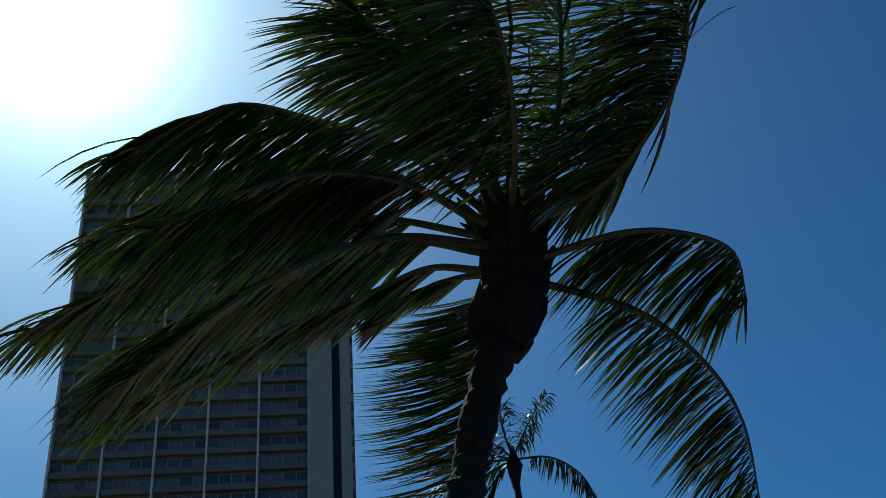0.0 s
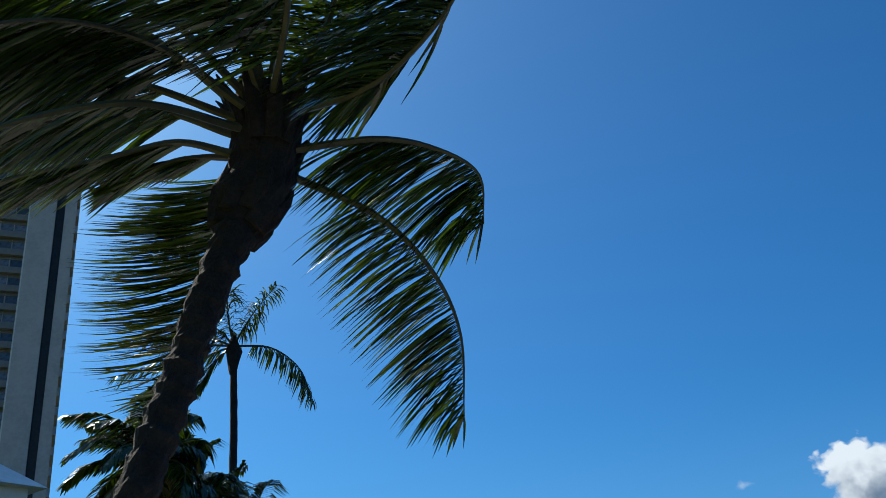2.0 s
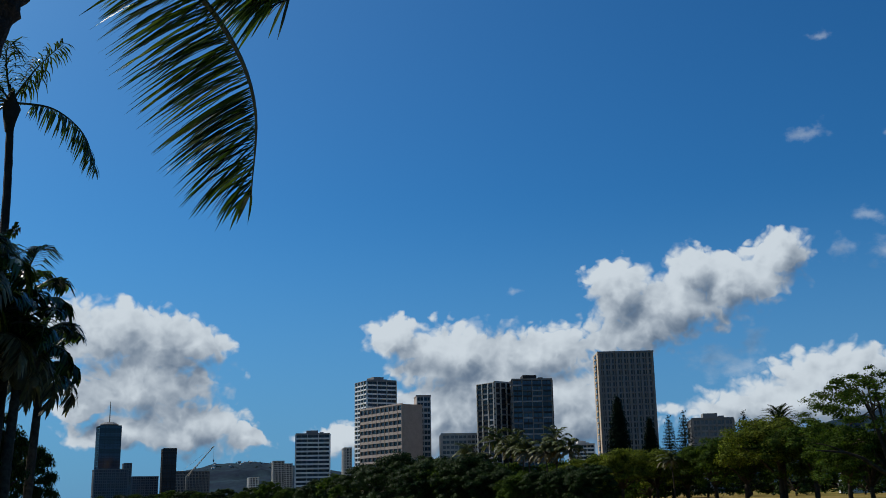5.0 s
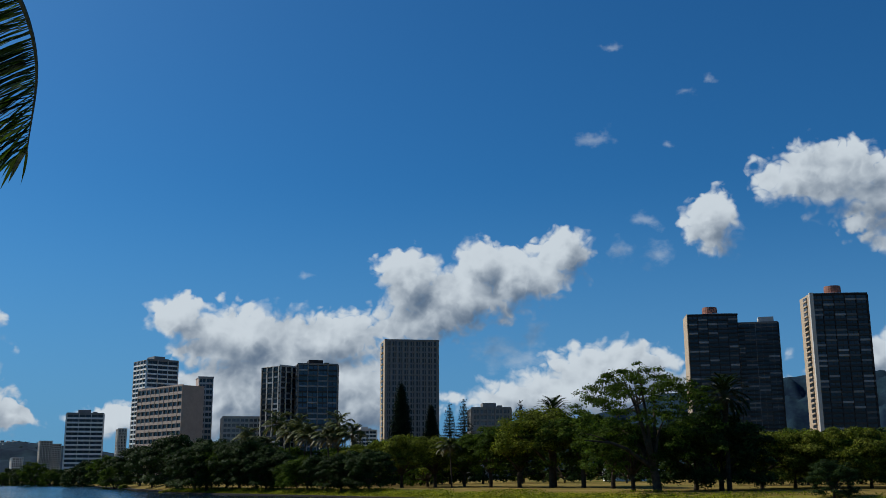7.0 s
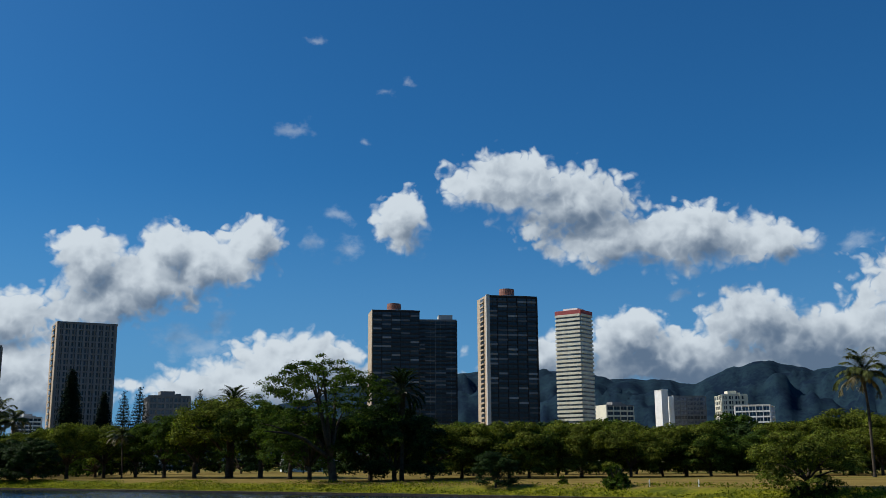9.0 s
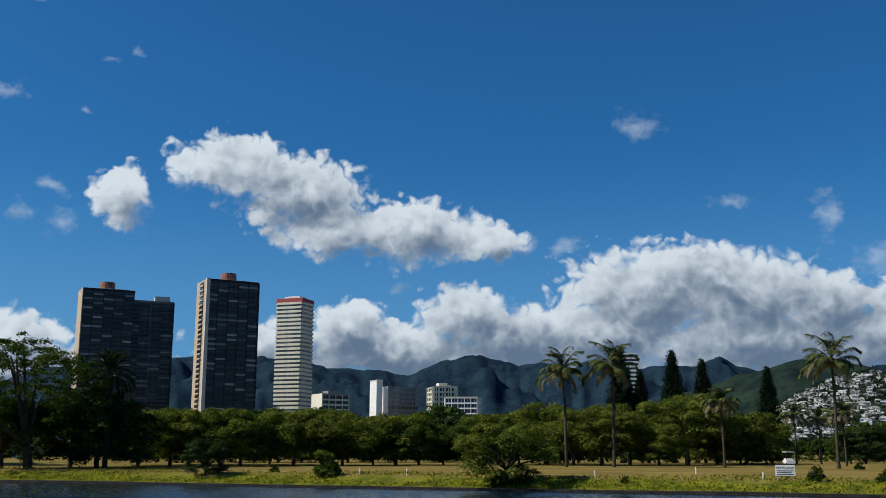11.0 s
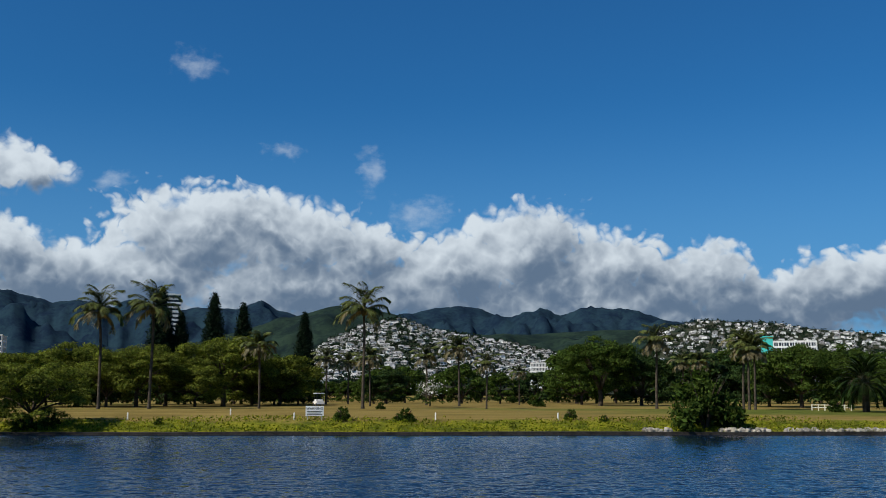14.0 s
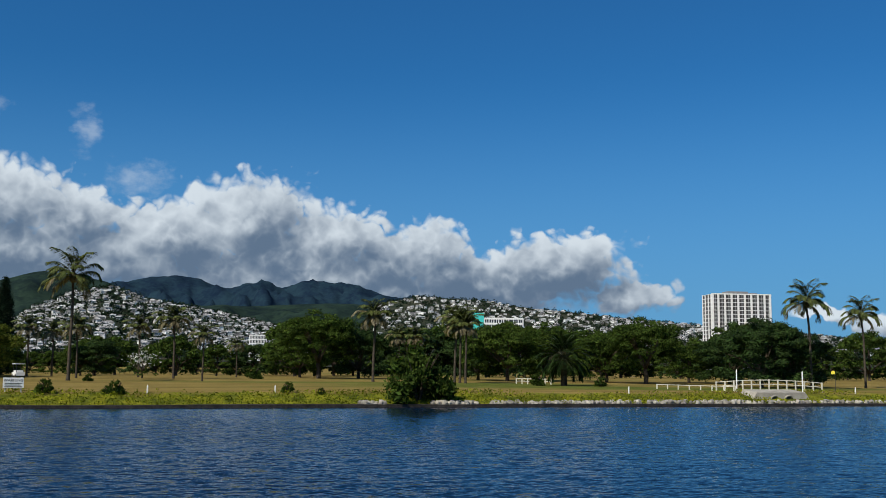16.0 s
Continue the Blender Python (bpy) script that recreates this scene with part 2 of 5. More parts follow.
def water_material():
    m = bpy.data.materials.new("canal_water")
    m.use_nodes = True
    tree = m.node_tree
    n = Nodes(tree)
    bsdf = tree.nodes["Principled BSDF"]
    where = n.node("ShaderNodeTexCoord").outputs["Object"]
    bsdf.inputs["Base Color"].default_value = (0.003, 0.009, 0.021, 1)
    bsdf.inputs["Roughness"].default_value = 0.09
    bsdf.inputs["IOR"].default_value = 1.33
    bsdf.inputs["Specular IOR Level"].default_value = 0.24
    # ripples: the surface leans by two scales of waves, long across the wind, calmer in patches
    wind = n.vec("MULTIPLY", where, (1.0, 0.5, 1.0))
    big = n.vec("SUBTRACT", n.noise(wind, 2.2, 2.0, 0.5, True), (0.5, 0.5, 0.5))
    small = n.vec("SUBTRACT", n.noise(wind, 8.0, 3.0, 0.6, True), (0.5, 0.5, 0.5))
    lean = n.vec("ADD", n.vec("MULTIPLY", big, (0.42, 0.24, 0.0)), n.vec("MULTIPLY", small, (0.62, 0.36, 0.0)))
    lean = n.vec("SCALE", lean, n.smooth(n.noise(where, 0.03, 3.0), 0.35, 0.65, 0.55, 1.0))
    sep = n.node("ShaderNodeSeparateXYZ")
    tree.links.new(where, sep.inputs[0])
    lean = n.vec("SCALE", lean, n.smooth(n.math("ADD", sep.outputs[1], n.math("MULTIPLY", sep.outputs[0], -0.12)), -18.0, 6.0, 1.0, 1.6))
    tree.links.new(n.vec("NORMALIZE", n.vec("ADD", lean, (-0.07, 0.0, 1.0))), bsdf.inputs["Normal"])
    return m


def land_material():
    """Golf course: dry straw grass with greener fairways, sand-brown patches."""
    m = bpy.data.materials.new("grass_land")
    m.use_nodes = True
    tree = m.node_tree
    n = Nodes(tree)
    bsdf = tree.nodes["Principled BSDF"]
    where = n.node("ShaderNodeTexCoord").outputs["Object"]
    along = n.vec("MULTIPLY", where, (1.0, 0.35, 1.0))
    dry = n.mix(n.smooth(n.noise(along, 0.35, 4.0), 0.35, 0.65), (0.17, 0.12, 0.034), (0.26, 0.185, 0.058))
    green = n.mix(n.smooth(n.noise(where, 0.5, 4.0), 0.35, 0.65), (0.075, 0.095, 0.016), (0.125, 0.135, 0.026))
    base = n.mix(n.smooth(n.noise(along, 0.028, 3.0, 0.5), 0.52, 0.66), dry, green)
    # rank green growth on the bank by the water
    sep = n.node("ShaderNodeSeparateXYZ")
    tree.links.new(where, sep.inputs[0])
    inland = n.math("ADD", n.math("SUBTRACT", sep.outputs[0], SHORE), n.math("MULTIPLY", n.math("SUBTRACT", n.noise(where, 0.25, 4.0), 0.5), 5.0))
    rank = n.mix(n.smooth(n.noise(where, 0.7, 4.0), 0.35, 0.65), (0.075, 0.09, 0.01), (0.21, 0.205, 0.016))
    base = n.mix(n.smooth(inland, 3.2, 5.4), rank, base)
    blades = n.noise(where, 9.0, 3.0, 0.7)
    base = n.mix(n.smooth(blades, 0.3, 0.7, 0.0, 0.35), base, (0.05, 0.06, 0.02))
    tree.links.new(base, bsdf.inputs["Base Color"])
    bsdf.inputs["Roughness"].default_value = 0.95
    bsdf.inputs["Specular IOR Level"].default_value = 0.02
    b = n.node("ShaderNodeBump")
    b.inputs["Strength"].default_value = 0.6
    b.inputs["Distance"].default_value = 0.15
    tree.links.new(blades, b.inputs["Height"])
    tree.links.new(b.outputs[0], bsdf.inputs["Normal"])
    return m


def glass_material(name, tint, rough=0.2):
    m = material(name, tint, [c * 0.6 for c in tint], 0.4, rough, vary="object", spread=0.5, spec=0.35)
    return m


def mixed_band(name):
    """Balcony fronts, most of them dark glass, some pale or sun-bleached, each of its own shade."""
    m = material(name, (0.30, 0.31, 0.33), (0.22, 0.225, 0.24), 0.5, 0.5, spec=0.3)
    tree = m.node_tree
    n = Nodes(tree)
    bsdf = tree.nodes["Principled BSDF"]
    base = bsdf.inputs["Base Color"].links[0].from_socket
    chance = n.math("POWER", n.node("ShaderNodeObjectInfo").outputs["Random"], 3.2)
    tree.links.new(n.vec("SCALE", base, n.smooth(chance, 0.0, 1.0, 0.07, 1.0)), bsdf.inputs["Base Color"])
    return m


SHORE = 79.0                    # the far bank's edge runs along y at this x; the canal lies between 2.5 and here
WATER, LAND = water_material(), land_material()
LEAF = material("tree_leaf", (0.056, 0.088, 0.016), (0.02, 0.036, 0.008), 0.35, 0.75, vary="island", spread=0.55, through_light=0.28, spec=0.02)
LEAF_LIGHT = material("kiawe_leaf", (0.125, 0.145, 0.024), (0.045, 0.06, 0.011), 0.35, 0.75, vary="island", spread=0.55, through_light=0.28, spec=0.02)
LEAF_DARK = material("dark_leaf", (0.03, 0.055, 0.013), (0.012, 0.024, 0.007), 0.35, 0.6, vary="island", spread=0.55, through_light=0.1, spec=0.04)
NEEDLE = material("pine_needle", (0.016, 0.03, 0.014), (0.007, 0.015, 0.008), 0.6, 0.7, vary="island", spread=0.4, spec=0.03)
WEED = material("bank_weed", (0.19, 0.20, 0.014), (0.065, 0.085, 0.009), 0.35, 0.85, vary="island", spread=0.5, through_light=0.2, spec=0.02)
BARK = material("tree_bark", (0.09, 0.07, 0.05), (0.035, 0.028, 0.02), 2.0, 0.95, 0.8, spec=0.05)
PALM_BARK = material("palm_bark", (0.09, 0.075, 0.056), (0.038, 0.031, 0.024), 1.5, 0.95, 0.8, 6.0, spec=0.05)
# bark of the near palms, its backlit shade put into the colour
BACKLIT_BARK = material("backlit_palm_bark", (0.028, 0.021, 0.016), (0.009, 0.007, 0.006), 6.0, 0.95, 1.0, 22.0)
FROND = material("palm_frond", (0.05, 0.08, 0.014), (0.022, 0.042, 0.008), 1.2, 0.2, vary="island", spread=0.55, through_light=0.2, spec=0.8)
FROND_OLD = material("dry_palm_frond", (0.22, 0.185, 0.105), (0.11, 0.095, 0.05), 1.2, 0.55, vary="island", spread=0.45, through_light=0.25)
FROND_FAR = material("far_palm_frond", (0.10, 0.115, 0.032), (0.03, 0.042, 0.012), 1.0, 0.5, vary="island", spread=0.5, through_light=0.15, spec=0.12)
RACHIS = material("palm_rib", (0.075, 0.07, 0.022), (0.035, 0.03, 0.014), 4.0, 0.5)
CONCRETE = material("pale_concrete", (0.50, 0.48, 0.45), (0.40, 0.385, 0.36), 0.25, 0.85, 0.1)
TAN = material("tan_concrete", (0.44, 0.345, 0.25), (0.36, 0.28, 0.20), 0.25, 0.85, 0.1)
PINK = material("pinkish_concrete", (0.43, 0.335, 0.28), (0.35, 0.275, 0.235), 0.25, 0.85)
GREYWALL = material("grey_concrete", (0.23, 0.225, 0.22), (0.165, 0.165, 0.165), 0.25, 0.9, spec=0.2)
BROWNWALL = material("dark_brown_wall", (0.035, 0.033, 0.034), (0.02, 0.02, 0.022), 0.3, 0.8, spec=0.2)
RAILBAND = mixed_band("balcony_rail_band")
WHITE = material("white_paint", (0.80, 0.79, 0.77), (0.68, 0.67, 0.64), 0.3, 0.7)
CREAM = material("cream_paint", (0.66, 0.63, 0.50), (0.55, 0.52, 0.42), 0.3, 0.7)
REDROOF = material("red_brown_tile", (0.27, 0.10, 0.065), (0.19, 0.075, 0.05), 0.5, 0.7)
REDBAND = material("red_band", (0.36, 0.05, 0.05), (0.25, 0.04, 0.04), 0.5, 0.7)
TEAL = material("teal_paint", (0.05, 0.52, 0.47), (0.04, 0.44, 0.41), 0.3, 0.6)
GLASS = glass_material("window_glass", (0.025, 0.035, 0.05))
GLASS_BLUE = glass_material("blue_window_glass", (0.03, 0.06, 0.10), 0.05)
CURTAIN = material("curtained_window", (0.18, 0.19, 0.21), (0.03, 0.035, 0.045), 0.35, 0.2, vary="object", spread=0.6, spec=0.7)
STEEL = material("painted_steel", (0.25, 0.22, 0.18), (0.16, 0.14, 0.12), 1.0, 0.5, metal=0.3)
STONE = material("bank_stone", (0.34, 0.31, 0.25), (0.20, 0.18, 0.15), 1.2, 0.9, 0.6, vary="island", spread=0.4)
SEAWALL = material("dark_seawall", (0.045, 0.04, 0.036), (0.016, 0.015, 0.014), 0.8, 0.95, 0.7, spec=0.1)
PAVING = material("promenade_concrete", (0.36, 0.34, 0.31), (0.28, 0.265, 0.24), 0.8, 0.9, 0.2)
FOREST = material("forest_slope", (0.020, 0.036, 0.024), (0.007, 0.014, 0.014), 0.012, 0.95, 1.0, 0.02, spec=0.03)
# the distance haze over the range is mixed into this colour as blue
FOREST_HAZED = material("hazed_forest_slope", (0.015, 0.034, 0.047), (0.006, 0.014, 0.029), 0.009, 0.95, 1.0, 0.012, spec=0.03)
SLOPE_DRY = material("dry_slope", (0.05, 0.048, 0.03), (0.016, 0.026, 0.016), 0.02, 0.95, 1.0, 0.03, spec=0.05)
ROOF_GREY = material("house_roof", (0.42, 0.41, 0.40), (0.1092, 0.1014, 0.0975), 0.1, 0.8, vary="object", spread=0.65, spec=0.1)
HOUSE_WALL = material("house_wall", (0.72, 0.71, 0.68), (0.30, 0.29, 0.27), 0.1, 0.85, vary="object", spread=0.5, spec=0.1)
ROOF_MANY = material("house_roofs", (0.42, 0.41, 0.40), (0.0936, 0.0897, 0.0858), 0.1, 0.8, vary="island", spread=0.7, spec=0.1)
WALL_MANY = material("house_walls", (0.74, 0.73, 0.70), (0.26, 0.25, 0.23), 0.1, 0.85, vary="island", spread=0.55, spec=0.1)
BLOSSOM = material("white_blossom", (0.75, 0.74, 0.68), (0.6, 0.58, 0.5), 2.0, 0.7)
INK = material("sign_lettering", (0.03, 0.03, 0.035), (0.02, 0.02, 0.02), 3.0, 0.7)
YELLOW = material("yellow_cloth", (0.75, 0.62, 0.05), (0.65, 0.52, 0.04), 3.0, 0.7)
BLACK = material("black_paint_and_shade", (0.03, 0.03, 0.03), (0.015, 0.015, 0.015), 3.0, 0.5)


# ---------------------------------------------------------------- mesh helpers
def at(right, away, z=0.0):
    """A place on the plan: degrees to the right of +y as seen from the camera's stand, metres away."""
    a = radians(right)
    return Vector((math.sin(a) * away, math.cos(a) * away, z))


class Shape:
    """Vertices and faces gathered for one mesh; each face has a slot for its material."""

    def __init__(self):
        self.v, self.f, self.s = [], [], []

    def add(self, verts, faces, slot=0):
        o = len(self.v)
        self.v += [tuple(p) for p in verts]
        self.f += [tuple(i + o for i in f) for f in faces]
        self.s += [slot] * len(faces)
        return self

    def box(self, x0, x1, y0, y1, z0, z1, slot=0):
        v = [(x0, y0, z0), (x1, y0, z0), (x1, y1, z0), (x0, y1, z0), (x0, y0, z1), (x1, y0, z1), (x1, y1, z1), (x0, y1, z1)]
        return self.add(v, [(3, 2, 1, 0), (4, 5, 6, 7), (0, 1, 5, 4), (1, 2, 6, 5), (2, 3, 7, 6), (3, 0, 4, 7)], slot)

    def tube(self, points, radii, sides=8, slot=0, rough=0.0, rng=None):
        points = [Vector(p) for p in points]
        rings, across = [], None
        for i, p in enumerate(points):
            t = (points[min(i + 1, len(points) - 1)] - points[max(i - 1, 0)]).normalized()
            if across is None:
                across = t.orthogonal().normalized()
            across = (across - t * across.dot(t)).normalized()
            other = t.cross(across)
            ring = []
            for k in range(sides):
                a = 2 * math.pi * k / sides
                r = radii[i] * (1 + (rng.uniform(-rough, rough) if rng else 0))
                ring.append(p + across * math.cos(a) * r + other * math.sin(a) * r)
            rings.append(ring)
        v = [q for ring in rings for q in ring]
        f = [(i * sides + k, i * sides + (k + 1) % sides, (i + 1) * sides + (k + 1) % sides, (i + 1) * sides + k)
             for i in range(len(points) - 1) for k in range(sides)]
        f += [tuple(reversed(range(sides))), tuple((len(points) - 1) * sides + k for k in range(sides))]
        return self.add(v, f, slot)

    def mesh(self, name, *materials, smooth=False):
        me = bpy.data.meshes.new(name)
        me.from_pydata(self.v, [], self.f)
        for m in materials:
            me.materials.append(m)
        if len(materials) > 1:
            me.polygons.foreach_set("material_index", self.s)
        if smooth:
            me.polygons.foreach_set("use_smooth", [True] * len(self.f))
        me.update()
        return me


def part(name, shape, mat, parent, label="", smooth=False, place=None):
    """Links a shape (or a finished mesh) as one mesh object under a thing or a part."""
    me = shape if isinstance(shape, bpy.types.Mesh) else shape.mesh(name, mat, smooth=smooth)
    ob = new(name, me)
    ob.parent = parent
    if place is not None:
        ob.matrix_basis = place if isinstance(place, Matrix) else Matrix.Translation(place)
    return tagged(ob, label)


def thing(name, place, label, category, group="", kind=""):
    ob = new(name)
    ob.matrix_basis = place
    return tagged(ob, label, category, group, kind)


def bezier(p, count):
    """Points along a smooth line through the given places."""
    p = [Vector(q) for q in p]
    p = [p[0] * 2 - p[1]] + p + [p[-1] * 2 - p[-2]]
    out = []
    spans = len(p) - 3
    for k in range(count):
        s = k / (count - 1) * spans
        i = min(int(s), spans - 1)
        t = s - i
        a, b, c, d = p[i:i + 4]
        out.append(0.5 * ((2 * b) + (c - a) * t + (2 * a - 5 * b + 4 * c - d) * t * t + (3 * b - a - 3 * c + d) * t ** 3))
    return out

# ---------------------------------------------------------------- land and water
FAR_EDGE = [(-700, 79.0), (225, 79.0), (262, 93.0), (400, 122.0), (665, 182.0), (1200, 212.0), (2300, 245.0), (4200, 300)]


def shore_at(y):
    for (y0, x0), (y1, x1) in zip(FAR_EDGE, FAR_EDGE[1:]):
        if y <= y1:
            return x0 + (x1 - x0) * max(0.0, (y - y0) / (y1 - y0))
    return FAR_EDGE[-1][1]


def land_height(x, y):
    """Height of the far land: a weedy bank, then a slightly rolling golf course that rises slowly inland."""
    d = x - shore_at(y)
    if d < 0:
        return -1.5
    bank = min(1.0, d / 5.5)
    z = 0.18 + 0.92 * bank * bank * (3 - 2 * bank)
    z += 0.45 * min(1.0, max(0.0, (d - 6) / 75)) + 2.2 * min(1.0, max(0.0, (d - 150) / 600))
    if d > 7:
        z += 0.22 * noise.noise(Vector((x * 0.02, y * 0.016, 3.0))) * min(1.0, (d - 7) / 20)
    return z


def build_land():
    xs_off = [-0.3, 0, 0.5, 1.5, 2.5, 3.5, 4.5, 5.5, 7, 9, 12, 16, 21, 27, 34, 42, 52, 64, 78, 95, 115, 140, 170, 210, 260, 330, 430, 600, 900, 1500, 2600, 4700]
    ys = [-4600, -3000, -1800, -1000, -600, -420, -320] + list(range(-260, 300, 7)) + [320, 360, 420, 500, 600, 665, 800, 1000, 1300, 1700, 2300, 3200, 4600]
    s = Shape()
    v, f = [], []
    for y in ys:
        e = shore_at(y)
        for d in xs_off:
            v.append((e + d, y, land_height(e + d + 1e-4, y) if d >= 0 else -1.6))
    w = len(xs_off)
    for j in range(len(ys) - 1):
        for i in range(w - 1):
            f.append((j * w + i, j * w + i + 1, (j + 1) * w + i + 1, (j + 1) * w + i))
    # the canal's bed and the near bank belong to the same sheet
    o = len(v)
    cross = [(-4600, 1.3), (-40, 1.3), (-3, 1.3), (2.0, 1.3), (2.45, 1.25), (2.5, -1.6)]
    for y in ys:
        for x, z in cross:
            v.append((x, y, z))
    c = len(cross)
    for j in range(len(ys) - 1):
        for i in range(c - 1):
            f.append((o + j * c + i, o + j * c + i + 1, o + (j + 1) * c + i + 1, o + (j + 1) * c + i))
        f.append((o + j * c + c - 1, j * w, (j + 1) * w, o + (j + 1) * c + c - 1))
    s.add(v, f)
    return tagged(new("ground", s.mesh("ground", LAND, smooth=True)), "dry straw-coloured golf course grass behind a weedy canal bank", "ground", kind="structure")


build_land()
s = Shape().add([(2.45, -4600, 0), (330, -4600, 0), (330, 4600, 0), (2.45, 4600, 0)], [(0, 1, 2, 3)])
tagged(new("water", s.mesh("water", WATER)), "wind-rippled dark blue canal water", "water", kind="structure")
# a low dark stone edge along the far bank
s = Shape()
ys = [-700] + list(range(-260, 226, 6)) + [240, 262, 300, 400, 520, 665, 900, 1200]
rng = random.Random(4)
lip = [(shore_at(y) + rng.uniform(-0.08, 0.08), y, 0.22 + rng.uniform(-0.03, 0.03)) for y in ys]
v = []
for x, y, z in lip:
    v += [(x - 0.25, y, -1.2), (x - 0.2, y, z), (x + 0.45, y, z + 0.02), (x + 0.5, y, -1.2)]
f = [(4 * j + i, 4 * j + i + 1, 4 * j + i + 5, 4 * j + i + 4) for j in range(len(lip) - 1) for i in range(3)]
s.add(v, f)
tagged(new("seawall", s.mesh("seawall", SEAWALL)), "low dark stone wall along the canal's far edge", "seawall", kind="structure")
# promenade where the camera stands
s = Shape().box(-1.6, 1.9, -250, 400, 1.305, 1.36)
tagged(new("pavement", s.mesh("pavement", PAVING)), "concrete promenade along the near canal bank", "pavement", kind="structure")
s = Shape().box(1.95, 2.6, -400, 900, -1.4, 1.42)
tagged(new("canal_wall", s.mesh("canal_wall", PAVING)), "concrete wall along the near canal bank", "wall", kind="structure")


def crest_at(profile, right):
    for (r0, e0), (r1, e1) in zip(profile, profile[1:]):
        if right <= r1:
            return e0 + (e1 - e0) * max(0.0, (right - r0) / (r1 - r0))
    return profile[-1][1]


class Hill:
    """A ridge: its crest's height over the plan, a slope towards the city with gullies, and a back slope."""

    def __init__(self, profile, away, reach, ruts, seed, jag=0.05):
        self.profile, self.away, self.reach, self.ruts, self.seed, self.jag = profile, away, reach, ruts, seed, jag

    def height(self, right, k):
        """k: 0 at the foot, 1 on the crest."""
        jag = noise.fractal(Vector((right * 0.55, self.seed, 0)), 0.9, 2.2, 4) * self.jag
        crest = crest_at(self.profile, right)
        low = min(1.0, crest / 4.0) ** 1.5
        top = math.tan(radians(crest + jag * low)) * self.away
        away = self.away - self.reach * (1 - k)
        p = at(right, away)
        rut = noise.fractal(Vector((p.x * 0.0028, p.y * 0.0028, self.seed)), 0.8, 2.1, 5) * self.ruts
        fold = (1 - abs(noise.noise(Vector((right * 0.75 + k * 1.1, k * 1.8, self.seed + 9)))) * 2.0) * self.ruts * 0.28
        fold += (1 - abs(noise.noise(Vector((right * 2.1 - k * 1.6, k * 2.6, self.seed + 4)))) * 2.0) * self.ruts * 0.12
        z = top * (0.1 + 0.9 * k ** 1.1) + (rut + fold) * low * k * (1 - k) * 2.4
        return Vector((p.x, p.y, max(1.0, z)))

    def build(self, name, mat, label, step=0.35, rows=26):
        first, last = self.profile[0][0], self.profile[-1][0]
        cols = int((last - first) / step) + 1
        v, f = [], []
        for c in range(cols):
            r = first + (last - first) * c / (cols - 1)
            for i in range(rows):
                v.append(self.height(r, i / (rows - 1)))
            p = at(r, self.away + 160)
            v.append((p.x, p.y, v[-1][2] * 0.55))
            p = at(r, self.away + 420)
            v.append((p.x, p.y, 0.0))
        w = rows + 2
        for c in range(cols - 1):
            for i in range(w - 1):
                f.append((c * w + i, (c + 1) * w + i, (c + 1) * w + i + 1, c * w + i + 1))
        s = Shape().add(v, f)
        return tagged(new(name, s.mesh(name, mat, smooth=True)), label, "mountain", kind="structure")


RANGE = Hill([(8, 1.4), (10, 1.8), (12.5, 2.0), (15, 1.7), (18, 1.3), (24, 1.3), (30, 1.6), (36, 2.0), (44, 3.6), (50, 4.9), (53, 5.1), (57, 5.35), (60.6, 4.6), (63.2, 4.7),
              (65.7, 4.2), (67.8, 5.05), (69.5, 5.5), (71.6, 4.85), (72.8, 5.05), (75.2, 4.6), (76.7, 4.4), (78.9, 4.7), (81.1, 4.85), (82.4, 5.15), (83.3, 4.7),
              (84.6, 4.35), (88, 4.4), (90.3, 4.45), (91.7, 4.85), (92.9, 4.98), (94.4, 4.85), (96.2, 4.37), (97.7, 4.7), (98.6, 4.55), (100.2, 4.7), (103.9, 4.2),
              (107.7, 3.8), (116, 2.6), (126, 1.9), (140, 1.5), (152, 1.2)], 4300, 1500, 165, 1.0, 0.16)
RANGE.build("mountain_range", FOREST_HAZED, "dark forested mountain range under low cloud, distance haze painted in as blue", 0.2, 40)
SPUR = Hill([(76, 1.5), (80, 3.2), (83, 4.1), (84.5, 4.5), (86.4, 5.0), (88.2, 4.9), (89.6, 4.6), (91, 4.0), (94, 3.4), (98, 3.5), (101.5, 3.7), (104, 3.6), (107, 3.0), (112, 2.0)], 3000, 900, 120, 5.0, 0.1)
SPUR.build("wooded_spur", FOREST, "dark green wooded spur below the mountain range")
HEIGHTS = Hill([(80.5, 1.2), (83.5, 2.0), (85.4, 2.6), (86.2, 3.2), (88.0, 4.0), (90.0, 4.45), (91.8, 3.75), (94.4, 3.35), (97.8, 2.65), (99.6, 2.2), (101.5, 1.6), (104, 1.0)], 2300, 850, 14, 11.0)
HEIGHTS.build("house_hill", SLOPE_DRY, "hillside covered with pale houses and dark trees")
RISE = Hill([(102, 1.8), (104.5, 3.7), (106.4, 4.15), (109.9, 3.95), (112, 3.6), (114.6, 3.35), (118, 2.95), (121.6, 2.6), (126, 2.2), (131, 1.7), (138, 1.3), (150, 1.0)], 2700, 900, 16, 17.0)
RISE.build("house_ridge", SLOPE_DRY, "long ridge with rows of pale houses")

